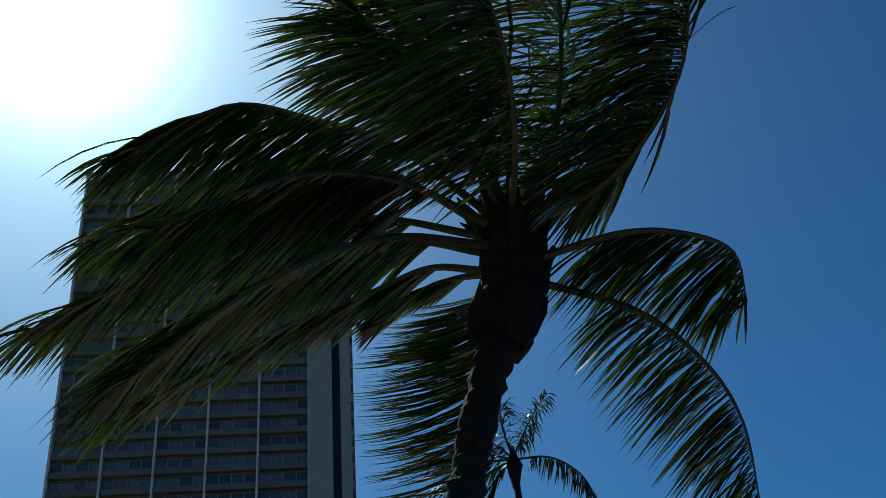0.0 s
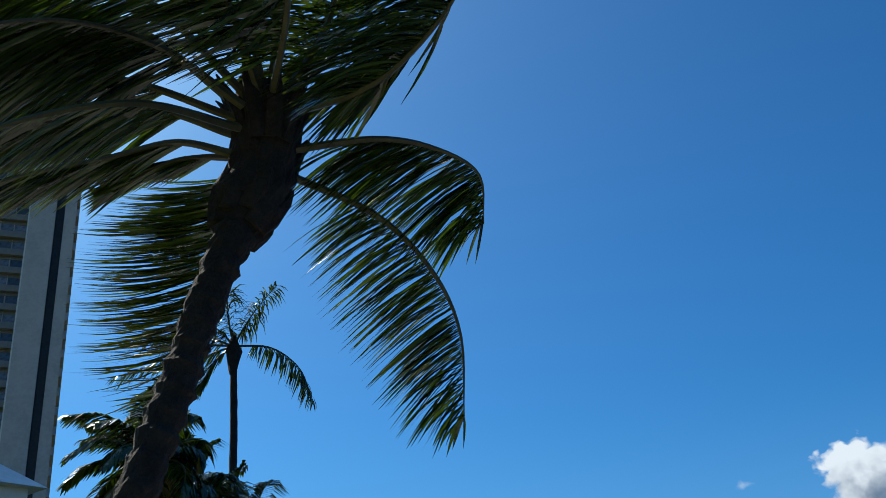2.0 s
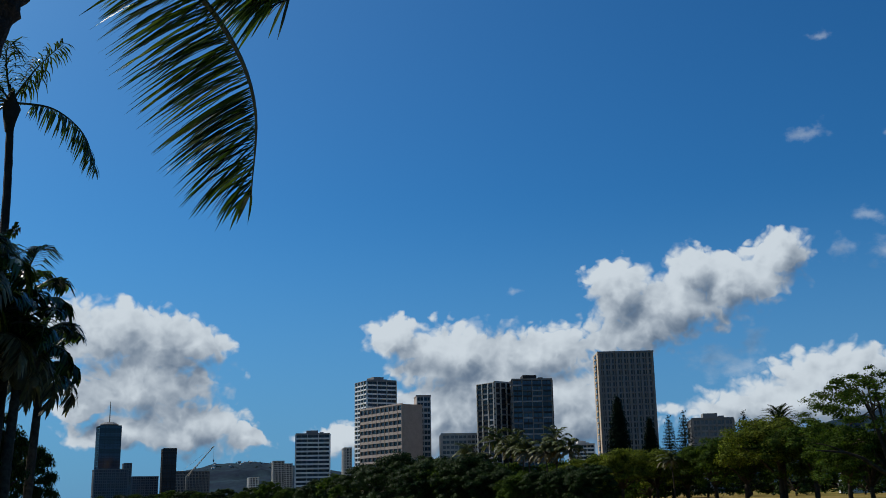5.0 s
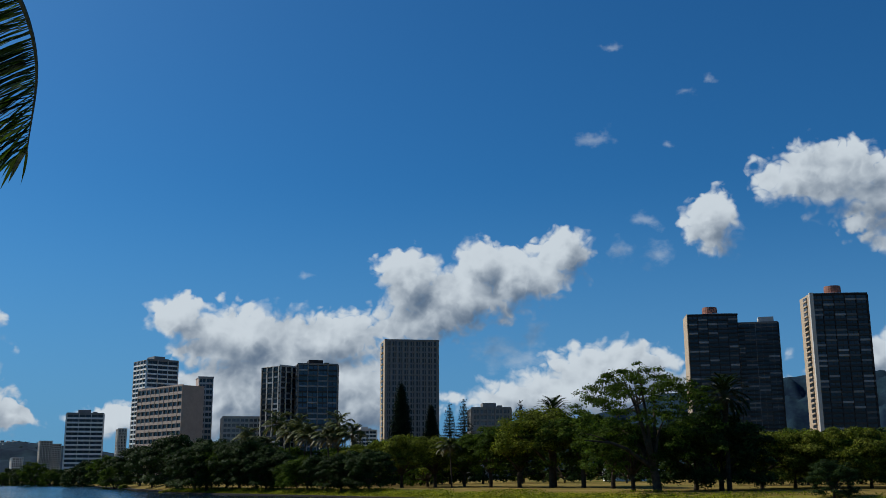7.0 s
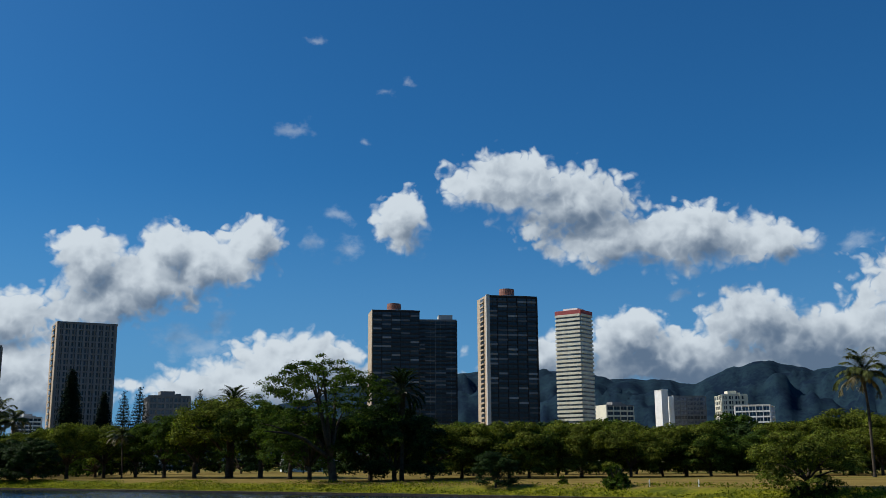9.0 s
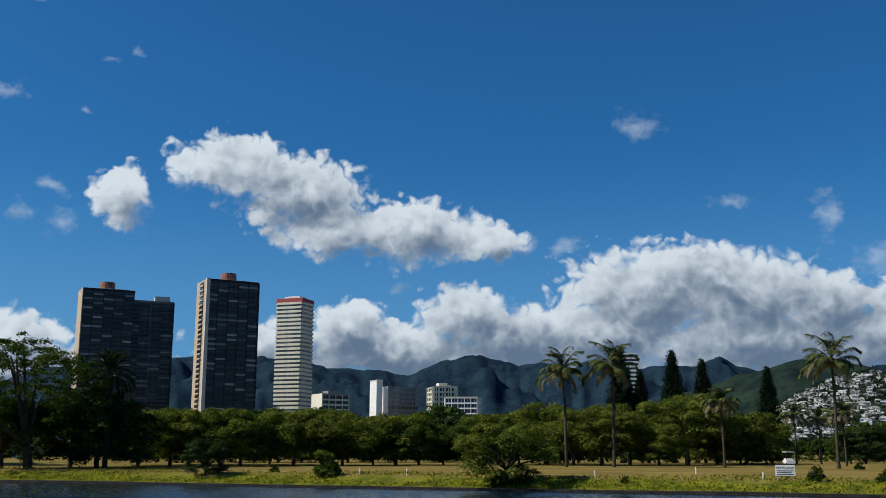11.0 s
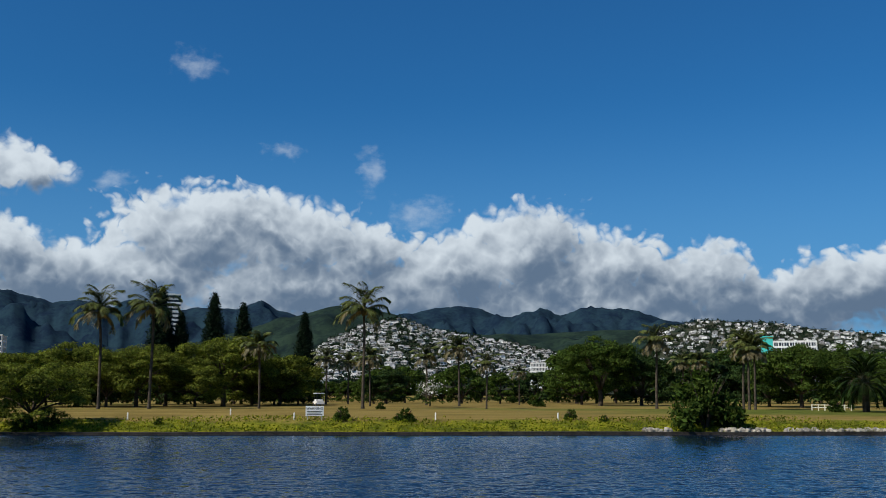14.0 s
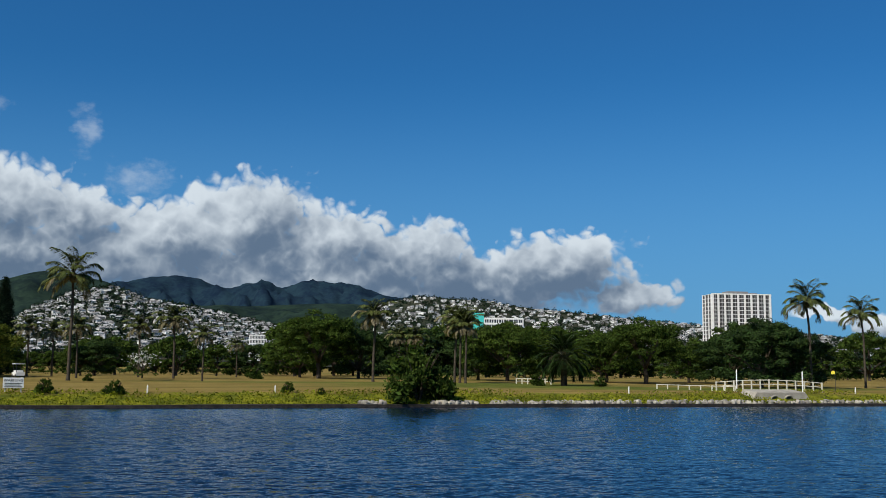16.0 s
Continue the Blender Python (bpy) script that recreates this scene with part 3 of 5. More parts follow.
# ---------------------------------------------------------------- plants
def leaf_quads(s, centres, sizes, rng, slot=0, flat=0.0, facing=None):
    """Many small leaf sprays, each a bent quad, turned at random."""
    n = len(centres)
    up = rng.normal(size=(n, 3)) * (1 - flat)
    up[:, 2] += flat * 1.3
    if facing is not None:
        up = np.asarray(facing) + rng.normal(size=(n, 3)) * 0.38
    a = np.cross(up, rng.normal(size=(n, 3)))
    a /= np.linalg.norm(a, axis=1)[:, None] + 1e-9
    b = np.cross(up, a)
    b /= np.linalg.norm(b, axis=1)[:, None] + 1e-9
    c = np.asarray(centres)
    h = np.asarray(sizes)[:, None]
    v = np.stack([c - a * h, c + b * h * 0.42 - a * h * 0.1, c + a * h, c - b * h * 0.42 + a * h * 0.1], 1).reshape(-1, 3)
    o = len(s.v)
    s.v += [tuple(p) for p in v.tolist()]
    s.f += [(o + 4 * i, o + 4 * i + 1, o + 4 * i + 2, o + 4 * i + 3) for i in range(n)]
    s.s += [slot] * n


def broad_tree(name, seed, height, spread, stem, leaf, label, clumps=70, sprays=70, size=0.3, dome=0.55, lean=0.0, loose=1.0, low_boughs=True, limbs_apart=False):
    """A spreading tree: forked tapered limbs, and a crown of clumps of small leaf sprays with gaps."""
    rng = np.random.RandomState(seed)
    r = random.Random(seed)
    root = thing(name, Matrix.Identity(4), label, "tree")
    wood = Shape()
    fork = Vector((lean * 0.4, 0, stem))
    wood.tube(bezier([(0, 0, -0.3), (r.uniform(-.1, .1), r.uniform(-.1, .1), stem * 0.5), fork], 6),
              [height * k for k in (0.05, 0.036, 0.033, 0.031, 0.03, 0.03)], 8, 0, 0.12, r)
    crown_low, tops = stem * (0.95 if stem > 1.05 else 0.3), []
    for i in range(clumps):
        a, q = r.uniform(0, 2 * math.pi), math.sqrt(r.random())
        lift = math.sqrt(max(0.0, 1 - q * q))
        top = dome * (0.35 + 0.65 * lift) + (1 - dome) * (0.45 + 0.55 * r.random())
        z = crown_low + (height - crown_low) * top * (r.random() ** 0.55 if i % 3 else r.uniform(0.88, 1.0))
        if i % 9 == 1 and low_boughs:
            z, q = stem * r.uniform(0.6, 1.5), r.uniform(0.55, 1.0)      # outer boughs hang low
        tops.append(Vector((math.cos(a) * q * spread + lean, math.sin(a) * q * spread, z)))
    for i in range(9):
        end = tops[r.randrange(clumps)] * 0.96
        mid = fork.lerp(end, 0.5) + Vector((r.uniform(-.3, .3), r.uniform(-.3, .3), height * 0.07))
        line = bezier([fork, mid, end], 6)
        limb = Shape() if limbs_apart else wood
        limb.tube(line, [height * 0.02 * (1 - k / 6.5) for k in range(6)], 6, 0, 0.1, r)
        for j in range(2):
            twig = tops[r.randrange(clumps)]
            if (twig - line[3]).length < spread * 0.7:
                limb.tube(bezier([line[3], line[3].lerp(twig, 0.5) + Vector((0, 0, 0.2)), twig], 4), [height * 0.007, height * 0.005, height * 0.004, 0.01], 5)
        if limbs_apart:
            part("limb", limb, BARK, root, smooth=True)
    part("trunk", wood, BARK, root, smooth=True)
    crown = Shape()
    for top in tops:
        # a bough's end: leaf sprays on the upper side of a flat lump, a few hanging below
        k = int(sprays * r.uniform(0.6, 1.3))
        rad = spread * r.uniform(0.15, 0.27) * loose
        d = rng.normal(size=(k, 3))
        d[:, 2] = np.where(rng.rand(k) < 0.8, np.abs(d[:, 2]), d[:, 2])
        d /= np.linalg.norm(d, axis=1)[:, None]
        c = np.array(top) + d * (rad, rad, rad * 0.62) * rng.uniform(0.55, 1.08, (k, 1))
        leaf_quads(crown, c, size * rng.uniform(0.6, 1.4, k), rng, facing=d + (0, 0, 0.35))
    part("crown", crown, leaf, root)
    return root


def frond(leaves, rib, line, count, length, blow, width, rng, thick=0.02, sag=0.5, first=0.18, segments=3, bare=0.0, spread=1.0, ragged=0.12, limp=0.0, twist=0.25):
    """A feather leaf: a tapered rib along line, and two rows of long leaflets that the wind and their weight bend."""
    pts = bezier(line, 22)
    rib.tube(pts, [thick * (1.0 - 0.88 * i / 21) for i in range(22)], 5)
    along = [0.0]
    for p, q in zip(pts, pts[1:]):
        along.append(along[-1] + (q - p).length)
    total = along[-1]
    blow = Vector(blow)
    for k in range(count):
        u = first + (1 - first) * (k + 0.5 + rng.uniform(-0.3, 0.3)) / count
        if rng.random() < bare:
            continue
        x = u * 21
        i = min(int(x), 20)
        p = pts[i].lerp(pts[i + 1], x - i)
        t = (pts[i + 1] - pts[i]).normalized()
        side = t.cross(Vector((0, 0, 1)))
        side = side.normalized() if side.length > 0.05 else Vector((1, 0, 0))
        size = length * (0.45 + 0.55 * math.sin(math.pi * min(1.0, 0.18 + 0.72 * (u - first) / (1 - first)))) * (0.75 if u > 0.93 else 1.0)
        droop = limp * max(0.0, (u - 0.72) / 0.28)
        push = blow * (1 - 0.75 * droop)
        for hand in (-1, 1):
            d = (side * hand * 0.95 * spread + t * (0.55 + 0.5 * u) * spread + push * (1.0 - spread) * 1.6 + Vector((0, 0, 0.15)) + Vector([rng.uniform(-ragged, ragged) for _ in range(3)])).normalized()
            run, q, l = d, p.copy(), size * rng.uniform(0.94 - ragged, 1.0 + ragged)
            w = width * rng.uniform(0.8, 1.2)
            o = len(leaves.v)
            lie = Vector((rng.uniform(-twist, twist), rng.uniform(-twist, twist), 1))
            for m in range(segments + 1):
                g = m / segments
                across = run.cross(lie if m else Vector((0, 0, 1)))
                across = across.normalized() if across.length > 0.05 else side
                half = w * (0.55 if m == 0 else (1.0 if g < 0.75 else 0.62)) * (0.12 if m == segments else 1)
                leaves.v += [tuple(q - across * half), tuple(q + across * half)]
                if m < segments:
                    run = (run + (push + t * droop * 0.6 + Vector((0, 0, -sag))) * (0.95 / segments) * (0.6 + g)).normalized()
                    q = q + run * (l / segments)
            for m in range(segments):
                leaves.f.append((o + 2 * m, o + 2 * m + 1, o + 2 * m + 3, o + 2 * m + 2))
                leaves.s.append(0)


def coconut_palm(name, seed, height, reach, bend, wind, label, fronds=20, dry=3, leaf=None, pairs=34, stem=0.17, width=0.05):
    """A slender ringed trunk with a slight bend and a head of drooping feather leaves, blown one way."""
    r = random.Random(seed)
    root = thing(name, Matrix.Identity(4), label, "palm tree")
    top = Vector((bend, r.uniform(-.3, .3), height))
    s = Shape()
    line = bezier([(0, 0, -0.4), (bend * 0.15, 0, height * 0.33), (bend * 0.55, 0, height * 0.7), top], 26)
    s.tube(line, [stem * (1.75 if i == 0 else 1.25 if i == 1 else 1.0 - 0.012 * i + (0.08 if i % 2 else 0)) for i in range(26)], 9, 0, 0.05, r)
    part("trunk", s, PALM_BARK, root, smooth=True)
    heart = Shape()
    heart.tube([top + Vector((0, 0, z)) for z in (-0.7, -0.3, 0.1, 0.5, 0.9)], [stem * k for k in (1.0, 1.7, 2.1, 1.3, 0.4)], 9, 0, 0.2, r)
    part("crown_shaft", heart, RACHIS, root, smooth=True)
    for k in range(5):
        nuts = Shape()
        a = r.uniform(0, 6.28)
        c = top + Vector((math.cos(a) * 0.4, math.sin(a) * 0.4, -0.35 + r.uniform(-.15, .1)))
        nuts.tube([c + Vector((0, 0, z)) for z in (-.17, -.1, 0, .1, .16)], [0.03, 0.11, 0.14, 0.1, 0.03], 7)
        part("coconut", nuts, FROND_OLD, root)
    green, ribs, old = Shape(), Shape(), Shape()
    w = Vector(wind)
    for k in range(fronds):
        a = 2.399 * k + r.uniform(-.25, .25)
        lift = 1.5 - 1.95 * k / fronds + r.uniform(-.3, .3)
        out = Vector((math.cos(a), math.sin(a), 0))
        l = reach * r.uniform(0.7, 1.1)
        p1 = top + Vector((0, 0, 0.35)) + (out * math.cos(lift) + Vector((0, 0, math.sin(lift)))) * l * 0.35
        p2 = p1 + (out * math.cos(lift - 0.4) + Vector((0, 0, math.sin(lift - 0.4))) + w * 0.35) * l * 0.33
        p3 = p2 + (out * math.cos(lift - 1.05) * 0.8 + Vector((0, 0, math.sin(lift - 1.05))) + w * 0.5) * l * 0.3
        is_old = k >= fronds - dry
        frond(old if is_old else green, ribs, [top + Vector((0, 0, 0.3)), p1, p2, p3], pairs, reach * 0.27, w * 0.7, width, r, 0.05, 1.3, segments=2, bare=0.25 if is_old else 0.05)
    part("fronds", green, leaf or FROND_FAR, root)
    if old.f:
        part("dry_fronds", old, FROND_OLD, root, "withered yellow-brown hanging fronds")
    part("frond_ribs", ribs, RACHIS, root)
    return root


def fan_palm(name, seed, height, reach, stem, label):
    """A date palm: thick trunk and a full round head of stiff arching feathers."""
    r = random.Random(seed)
    root = thing(name, Matrix.Identity(4), label, "palm tree")
    s = Shape()
    s.tube([(0, 0, -0.3), (0, 0, height * 0.4), (0, 0, height * 0.8), (0, 0, height)], [stem * 1.1, stem, stem * 1.1, stem * 1.4], 9, 0, 0.15, r)
    part("trunk", s, BARK, root)
    green, ribs = Shape(), Shape()
    for k in range(64):
        a = 2.399 * k
        lift = 1.45 - 2.1 * k / 64 + r.uniform(-.1, .1)
        out = Vector((math.cos(a), math.sin(a), 0))
        top = Vector((0, 0, height))
        p1 = top + (out * math.cos(lift) + Vector((0, 0, math.sin(lift)))) * reach * 0.5
        p2 = p1 + (out * math.cos(lift - 0.45) + Vector((0, 0, math.sin(lift - 0.45)))) * reach * 0.3
        p3 = p2 + (out * math.cos(lift - 0.9) + Vector((0, 0, math.sin(lift - 0.9)))) * reach * 0.25
        frond(green, ribs, [top, p1, p2, p3], 30, reach * 0.22, (0, 0, 0), 0.11, r, 0.035, 0.25, segments=1)
    part("fronds", green, LEAF_DARK, root)
    part("frond_ribs", ribs, RACHIS, root)
    return root


def norfolk_pine(name, seed, height, reach, label, tiers=22, gap=0.0, column=0.0):
    """A straight conifer: whorls of drooping needle branches, tier above tier."""
    rng = np.random.RandomState(seed)
    r = random.Random(seed)
    root = thing(name, Matrix.Identity(4), label, "pine tree")
    s = Shape().tube([(0, 0, -0.3), (0.05, 0, height * 0.5), (0, 0, height)], [height * 0.016, height * 0.011, 0.03], 8)
    needles = Shape()
    for t in range(tiers):
        u = t / (tiers - 1)
        z = height * (0.1 + 0.88 * u)
        out = reach * ((1 - u) ** (0.85 - 0.5 * column)) + 0.15
        for k in range(8):
            a = k * math.pi / 4 + t * 0.5 + r.uniform(-.2, .2)
            l = out * r.uniform(0.8, 1.1)
            d = Vector((math.cos(a), math.sin(a), 0))
            tip = d * l + Vector((0, 0, z + l * 0.12))
            s.tube([(0, 0, z), tip], [0.05, 0.015], 4)
            m = max(4, int(l * (38 if not gap else 12)))
            q = rng.uniform(0.15, 1.0, m)
            c = np.outer(q, np.array(d) * l) + np.array([0, 0, z]) + np.outer(q, [0, 0, l * 0.12]) + rng.normal(size=(m, 3)) * (0.22, 0.22, 0.2 if gap else 0.34)
            leaf_quads(needles, c, rng.uniform(0.13, 0.28, m), rng, flat=0.5)
    part("trunk", s, BARK, root)
    part("needles", needles, NEEDLE, root)
    return root


def shrub(name, seed, height, spread, leaf, label, count=1400, size=0.16):
    rng = np.random.RandomState(seed)
    r = random.Random(seed)
    root = thing(name, Matrix.Identity(4), label, "bush")
    wood = Shape()
    for k in range(6):
        a = r.uniform(0, 6.28)
        wood.tube(bezier([(0, 0, -0.3), (math.cos(a) * spread * 0.25, math.sin(a) * spread * 0.25, height * 0.4), (math.cos(a) * spread * 0.6, math.sin(a) * spread * 0.6, height * 0.75)], 5),
                  [0.09, 0.07, 0.05, 0.03, 0.01], 5)
    part("stem", wood, BARK, root)
    crown = Shape()
    lumps = 40
    for k in range(lumps):
        d = rng.normal(size=3)
        d[2] = abs(d[2]) * 1.1
        d /= np.linalg.norm(d)
        q = rng.uniform(0.45, 0.95)
        c = d * (spread * q, spread * q, height * 0.86 * q) + (0, 0, height * 0.04)
        m = count // lumps
        leaf_quads(crown, c + rng.normal(size=(m, 3)) * spread * 0.1, size * rng.uniform(0.6, 1.4, m), rng)
    part("crown", crown, leaf, root)
    return root


def plant(ob, right, away, turn=0.0, scale=1.0, tall=1.0, group="", label=""):
    """A copy of a plant, rooted in the land at that place of the plan."""
    p = at(right, away)
    c = copy_thing(ob, pose(p.x, p.y, land_height(p.x, p.y) - 0.05, 0, 0, turn))
    c.scale = (scale, scale, scale * tall)
    return tagged(c, label, group=group)

# ---------------------------------------------------------------- tall buildings
def slab_tower(name, right, away, turn, wide, deep, tall, floors, walls, bands, label, front_bays=6, side_bays=4, pane=None, pier=0.5, band=1.0,
               proud=0.6, base_z=2.0, front=True, sides="LR", crown="", pier_mat=None, split=False, end_wall=None, corner=None, singles=False, from_floor=0, end_slots=False):
    """A tower block: core walls, and for every storey a parapet band on each open side, a row of window panes, and piers between the bays."""
    p = at(right, away, base_z)
    root = thing(name, pose(p.x, p.y, p.z, 0, 0, -right + turn), label, "building")
    storey = tall / floors
    body = Shape().box(-wide / 2, wide / 2, 0, deep, 0, tall)
    part("wall", body, walls, root)
    roof = Shape().box(-wide / 2 - 0.3, wide / 2 + 0.3, -0.3, deep + 0.3, tall, tall + 0.35).box(-wide / 2 - 0.3, wide / 2 + 0.3, -0.3, 0.0, tall + 0.35, tall + 1.0)
    part("roof", roof, pier_mat or walls, root)
    faces = []
    if front:
        faces.append((wide, front_bays, Matrix.Translation((-wide / 2, 0, 0))))
    if "L" in sides:
        faces.append((deep, side_bays, Matrix.Translation((-wide / 2, deep, 0)) @ pose(0, 0, 0, 0, 0, -90)))
    if "R" in sides:
        faces.append((deep, side_bays, Matrix.Translation((wide / 2, 0, 0)) @ pose(0, 0, 0, 0, 0, 90)))
    for length, bays, m in faces:
        if bays == 0:
            continue
        bay = length / bays
        pieces = bays if split else 1
        strip = Shape().box(0.02, length / pieces - 0.02, -proud, -0.004, -band * 0.35, band * 0.65).mesh("parapet", bands)
        one = Shape().box(pier / 2 + 0.05, bay - pier / 2 - 0.05, -0.10, -0.004, band * 0.7, storey - band * 0.4).mesh("window", pane or CURTAIN)
        row = Shape()
        for b in range(bays):
            half = bay / 2
            for h in (0, 1):
                row.box(b * bay + h * half + pier / 2 + 0.05, b * bay + (h + 1) * half - (pier / 2 if h else 0) - 0.08, -0.10, -0.004, band * 0.7, storey - band * 0.4)
        row = row.mesh("glazing", pane or CURTAIN)
        post = Shape().box(-pier / 2, pier / 2, -proud - 0.12, -0.006, 0, tall + 0.2).mesh("pier", pier_mat or bands)
        for k in range(from_floor, floors):
            for b in range(pieces):
                part("parapet", strip, None, root, place=m @ Matrix.Translation((b * length / pieces, 0, k * storey)))
            if singles:
                for b in range(bays):
                    part("window", one, None, root, place=m @ Matrix.Translation((b * bay, 0, k * storey)))
            else:
                tagged(part("glazing", row, None, root, place=m @ Matrix.Translation((0, 0, k * storey))), kind="stuff")
        if pier:
            for b in range(0, bays + 1):
                x = min(max(b * bay, pier / 2 + 0.03), length - pier / 2 - 0.03)
                part("pier", post, None, root, place=m @ Matrix.Translation((x, 0, 0)))
    if end_wall:
        part("end_wall", Shape().box(-wide / 2 - 0.5, -wide / 2 - 0.004, -0.8, deep + 0.1, 0, tall + 1.0), end_wall, root)
    if end_slots:
        slot = Shape().box(-wide / 2 - 0.9, -wide / 2 - 0.504, deep * 0.3, deep * 0.62, 0.9, storey - 0.3).mesh("balcony_opening", GLASS)
        lip = Shape().box(-wide / 2 - 1.3, -wide / 2 - 0.504, deep * 0.27, deep * 0.65, 0.0, 0.85).mesh("balcony", end_wall)
        for k in range(floors):
            part("balcony_opening", slot, None, root, place=(0, 0, k * storey))
            part("balcony", lip, None, root, place=(0, 0, k * storey))
    if corner:
        part("corner_pier", Shape().box(-wide / 2 - 1.0, -wide / 2 + 1.0, -1.4, 0.6, 0, tall + 1.2), corner, root)
    if crown == "drum":
        s = Shape().tube([(0, deep * 0.5, tall + 0.3), (0, deep * 0.5, tall + 4.6), (0, deep * 0.5, tall + 6.4)], [4.6, 4.6, 4.4], 20)
        part("roof_drum", s, REDROOF, root, "round red-brown rooftop drum")
        s = Shape().box(-wide * 0.16, wide * 0.42, deep * 0.2, deep * 0.8, tall + 0.35, tall + 1.9)
        part("roof_deck", s, WHITE, root)
    elif crown == "box":
        s = Shape().box(-wide * 0.2, wide * 0.15, deep * 0.2, deep * 0.75, tall + 0.3, tall + 3.4).box(wide * 0.2, wide * 0.32, deep * 0.3, deep * 0.6, tall + 0.3, tall + 2.2)
        part("roof_house", s, walls, root)
    elif crown == "end":
        part("roof_house", Shape().box(wide * 0.08, wide * 0.42, deep * 0.1, deep * 0.75, tall + 0.3, tall + 4.2), CONCRETE, root)
    elif crown == "red":
        s = Shape().box(-wide / 2 - 0.5, wide / 2 + 0.5, -0.7, deep + 0.5, tall - 2.4, tall + 0.9)
        part("roof_band", s, REDBAND, root, "dark red band round the roof")
        s = Shape().box(-wide * 0.3, wide * 0.3, deep * 0.2, deep * 0.8, tall + 0.9, tall + 2.6)
        part("roof_house", s, WHITE, root)
    return root


# towers beyond the golf course
slab_tower("apartment_tower", 55.75, 600, 17, 30, 21, 98, 35, BROWNWALL, RAILBAND, "dark brown apartment tower, pale corner pier, red-brown roof drum",
           5, 2, GLASS, 0.4, 1.1, crown="drum", pier_mat=BROWNWALL, split=True, corner=CONCRETE, end_wall=TAN, end_slots=True, sides="R")
slab_tower("apartment_tower", 49.25, 650, 8, 30, 20, 97.5, 35, BROWNWALL, RAILBAND, "dark brown apartment tower with tan end wall and roof drum",
           5, 0, GLASS, 0.4, 1.1, crown="drum", pier_mat=BROWNWALL, split=True, end_wall=TAN)
slab_tower("apartment_tower", 51.45, 668, 4, 27, 16, 94, 36, GREYWALL, RAILBAND, "grey-brown apartment slab with rows of balconies",
           4, 3, GLASS, 0.3, 1.0, crown="end", sides="R", split=True)
slab_tower("apartment_tower", 58.85, 670, -29, 18, 15, 99, 37, WHITE, CREAM, "slim cream banded tower with a dark red roof band",
           3, 3, CURTAIN, 0.0, 1.45, crown="red", proud=0.9)
slab_tower("apartment_tower", 32.75, 630, 8, 33, 24, 83, 24, GREYWALL, GREYWALL, "grey-tan apartment tower with a grid of recessed balconies",
           9, 0, GLASS, 1.3, 0.9, pier_mat=GREYWALL, end_wall=TAN, end_slots=True, sides="")
slab_tower("apartment_tower", 27.55, 600, 8, 23, 20, 65, 21, BROWNWALL, RAILBAND, "dark glass and concrete apartment tower", 4, 3, GLASS_BLUE, 0.5, 0.9, pier_mat=GREYWALL, crown="box", split=True)
slab_tower("apartment_tower", 25.95, 603, 40, 13, 16, 64, 21, BROWNWALL, RAILBAND, "dark apartment tower wing with pale balcony bands", 3, 3, GLASS, 0.6, 0.9, pier_mat=CONCRETE, split=True)
slab_tower("apartment_block", 19.2, 640, -60, 51, 14, 54, 13, PINK, PINK, "pinkish concrete slab block with brown window rows", 10, 0, GLASS, 0.3, 1.7, sides="")
slab_tower("apartment_block", 21.55, 655, 8, 9, 12, 62, 18, PINK, CONCRETE, "narrow pinkish lift tower beside a slab block", 2, 0, GLASS, 0.5, 1.2, sides="")
slab_tower("apartment_tower", 19.25, 720, 25, 22, 20, 79, 26, GREYWALL, WHITE, "grey apartment tower with stacked white balconies", 3, 4, GLASS, 0.2, 1.0, crown="box")
slab_tower("apartment_block", 15.5, 820, 0, 26, 22, 49, 15, GREYWALL, WHITE, "grey concrete block with white balcony bands", 3, 3, GLASS, 0.3, 1.3, crown="box")
slab_tower("apartment_block", 37.1, 560, 8, 21, 16, 37, 12, GREYWALL, GREYWALL, "grey apartment block behind the trees", 5, 3, CURTAIN, 0.8, 1.0, crown="box")
slab_tower("apartment_block", 30.2, 900, 10, 19, 16, 41, 13, CONCRETE, WHITE, "distant pale block with balcony bands", 3, 2, GLASS, 0.4, 1.1, crown="box")
slab_tower("apartment_block", 23.9, 640, 4, 31, 16, 37, 12, CONCRETE, CONCRETE, "low concrete block behind the palms", 6, 3, CURTAIN, 0.6, 1.2)
slab_tower("apartment_block", 61.5, 780, 26, 22, 18, 44, 12, GREYWALL, CREAM, "cream apartment block with a darker front", 4, 0, GLASS, 0.4, 1.2, crown="box", end_wall=CREAM)
slab_tower("apartment_block", 63.9, 796, 40, 6.0, 8, 56, 15, WHITE, WHITE, "white blank lift tower", 0, 0, GLASS, 0, 1)
slab_tower("apartment_block", 65.2, 800, 20, 25, 14, 51, 15, GREYWALL, GREYWALL, "grey-blue apartment block with a white end", 5, 0, CURTAIN, 0.4, 1.0, sides="", end_wall=WHITE)
slab_tower("apartment_block", 67.5, 760, 15, 18, 16, 49, 14, CREAM, CREAM, "cream apartment block with brown window stripes", 4, 3, GLASS, 1.4, 1.1, crown="box", pier_mat=CREAM)
slab_tower("apartment_block", 68.4, 700, -10, 22, 14, 38, 11, CONCRETE, WHITE, "low pale block behind the trees", 5, 3, GLASS_BLUE, 0.3, 0.9)
slab_tower("apartment_tower", 77.7, 900, 10, 12, 14, 86, 24, WHITE, WHITE, "white banded tower behind the pines", 3, 3, GLASS, 0.0, 1.7, proud=0.9)
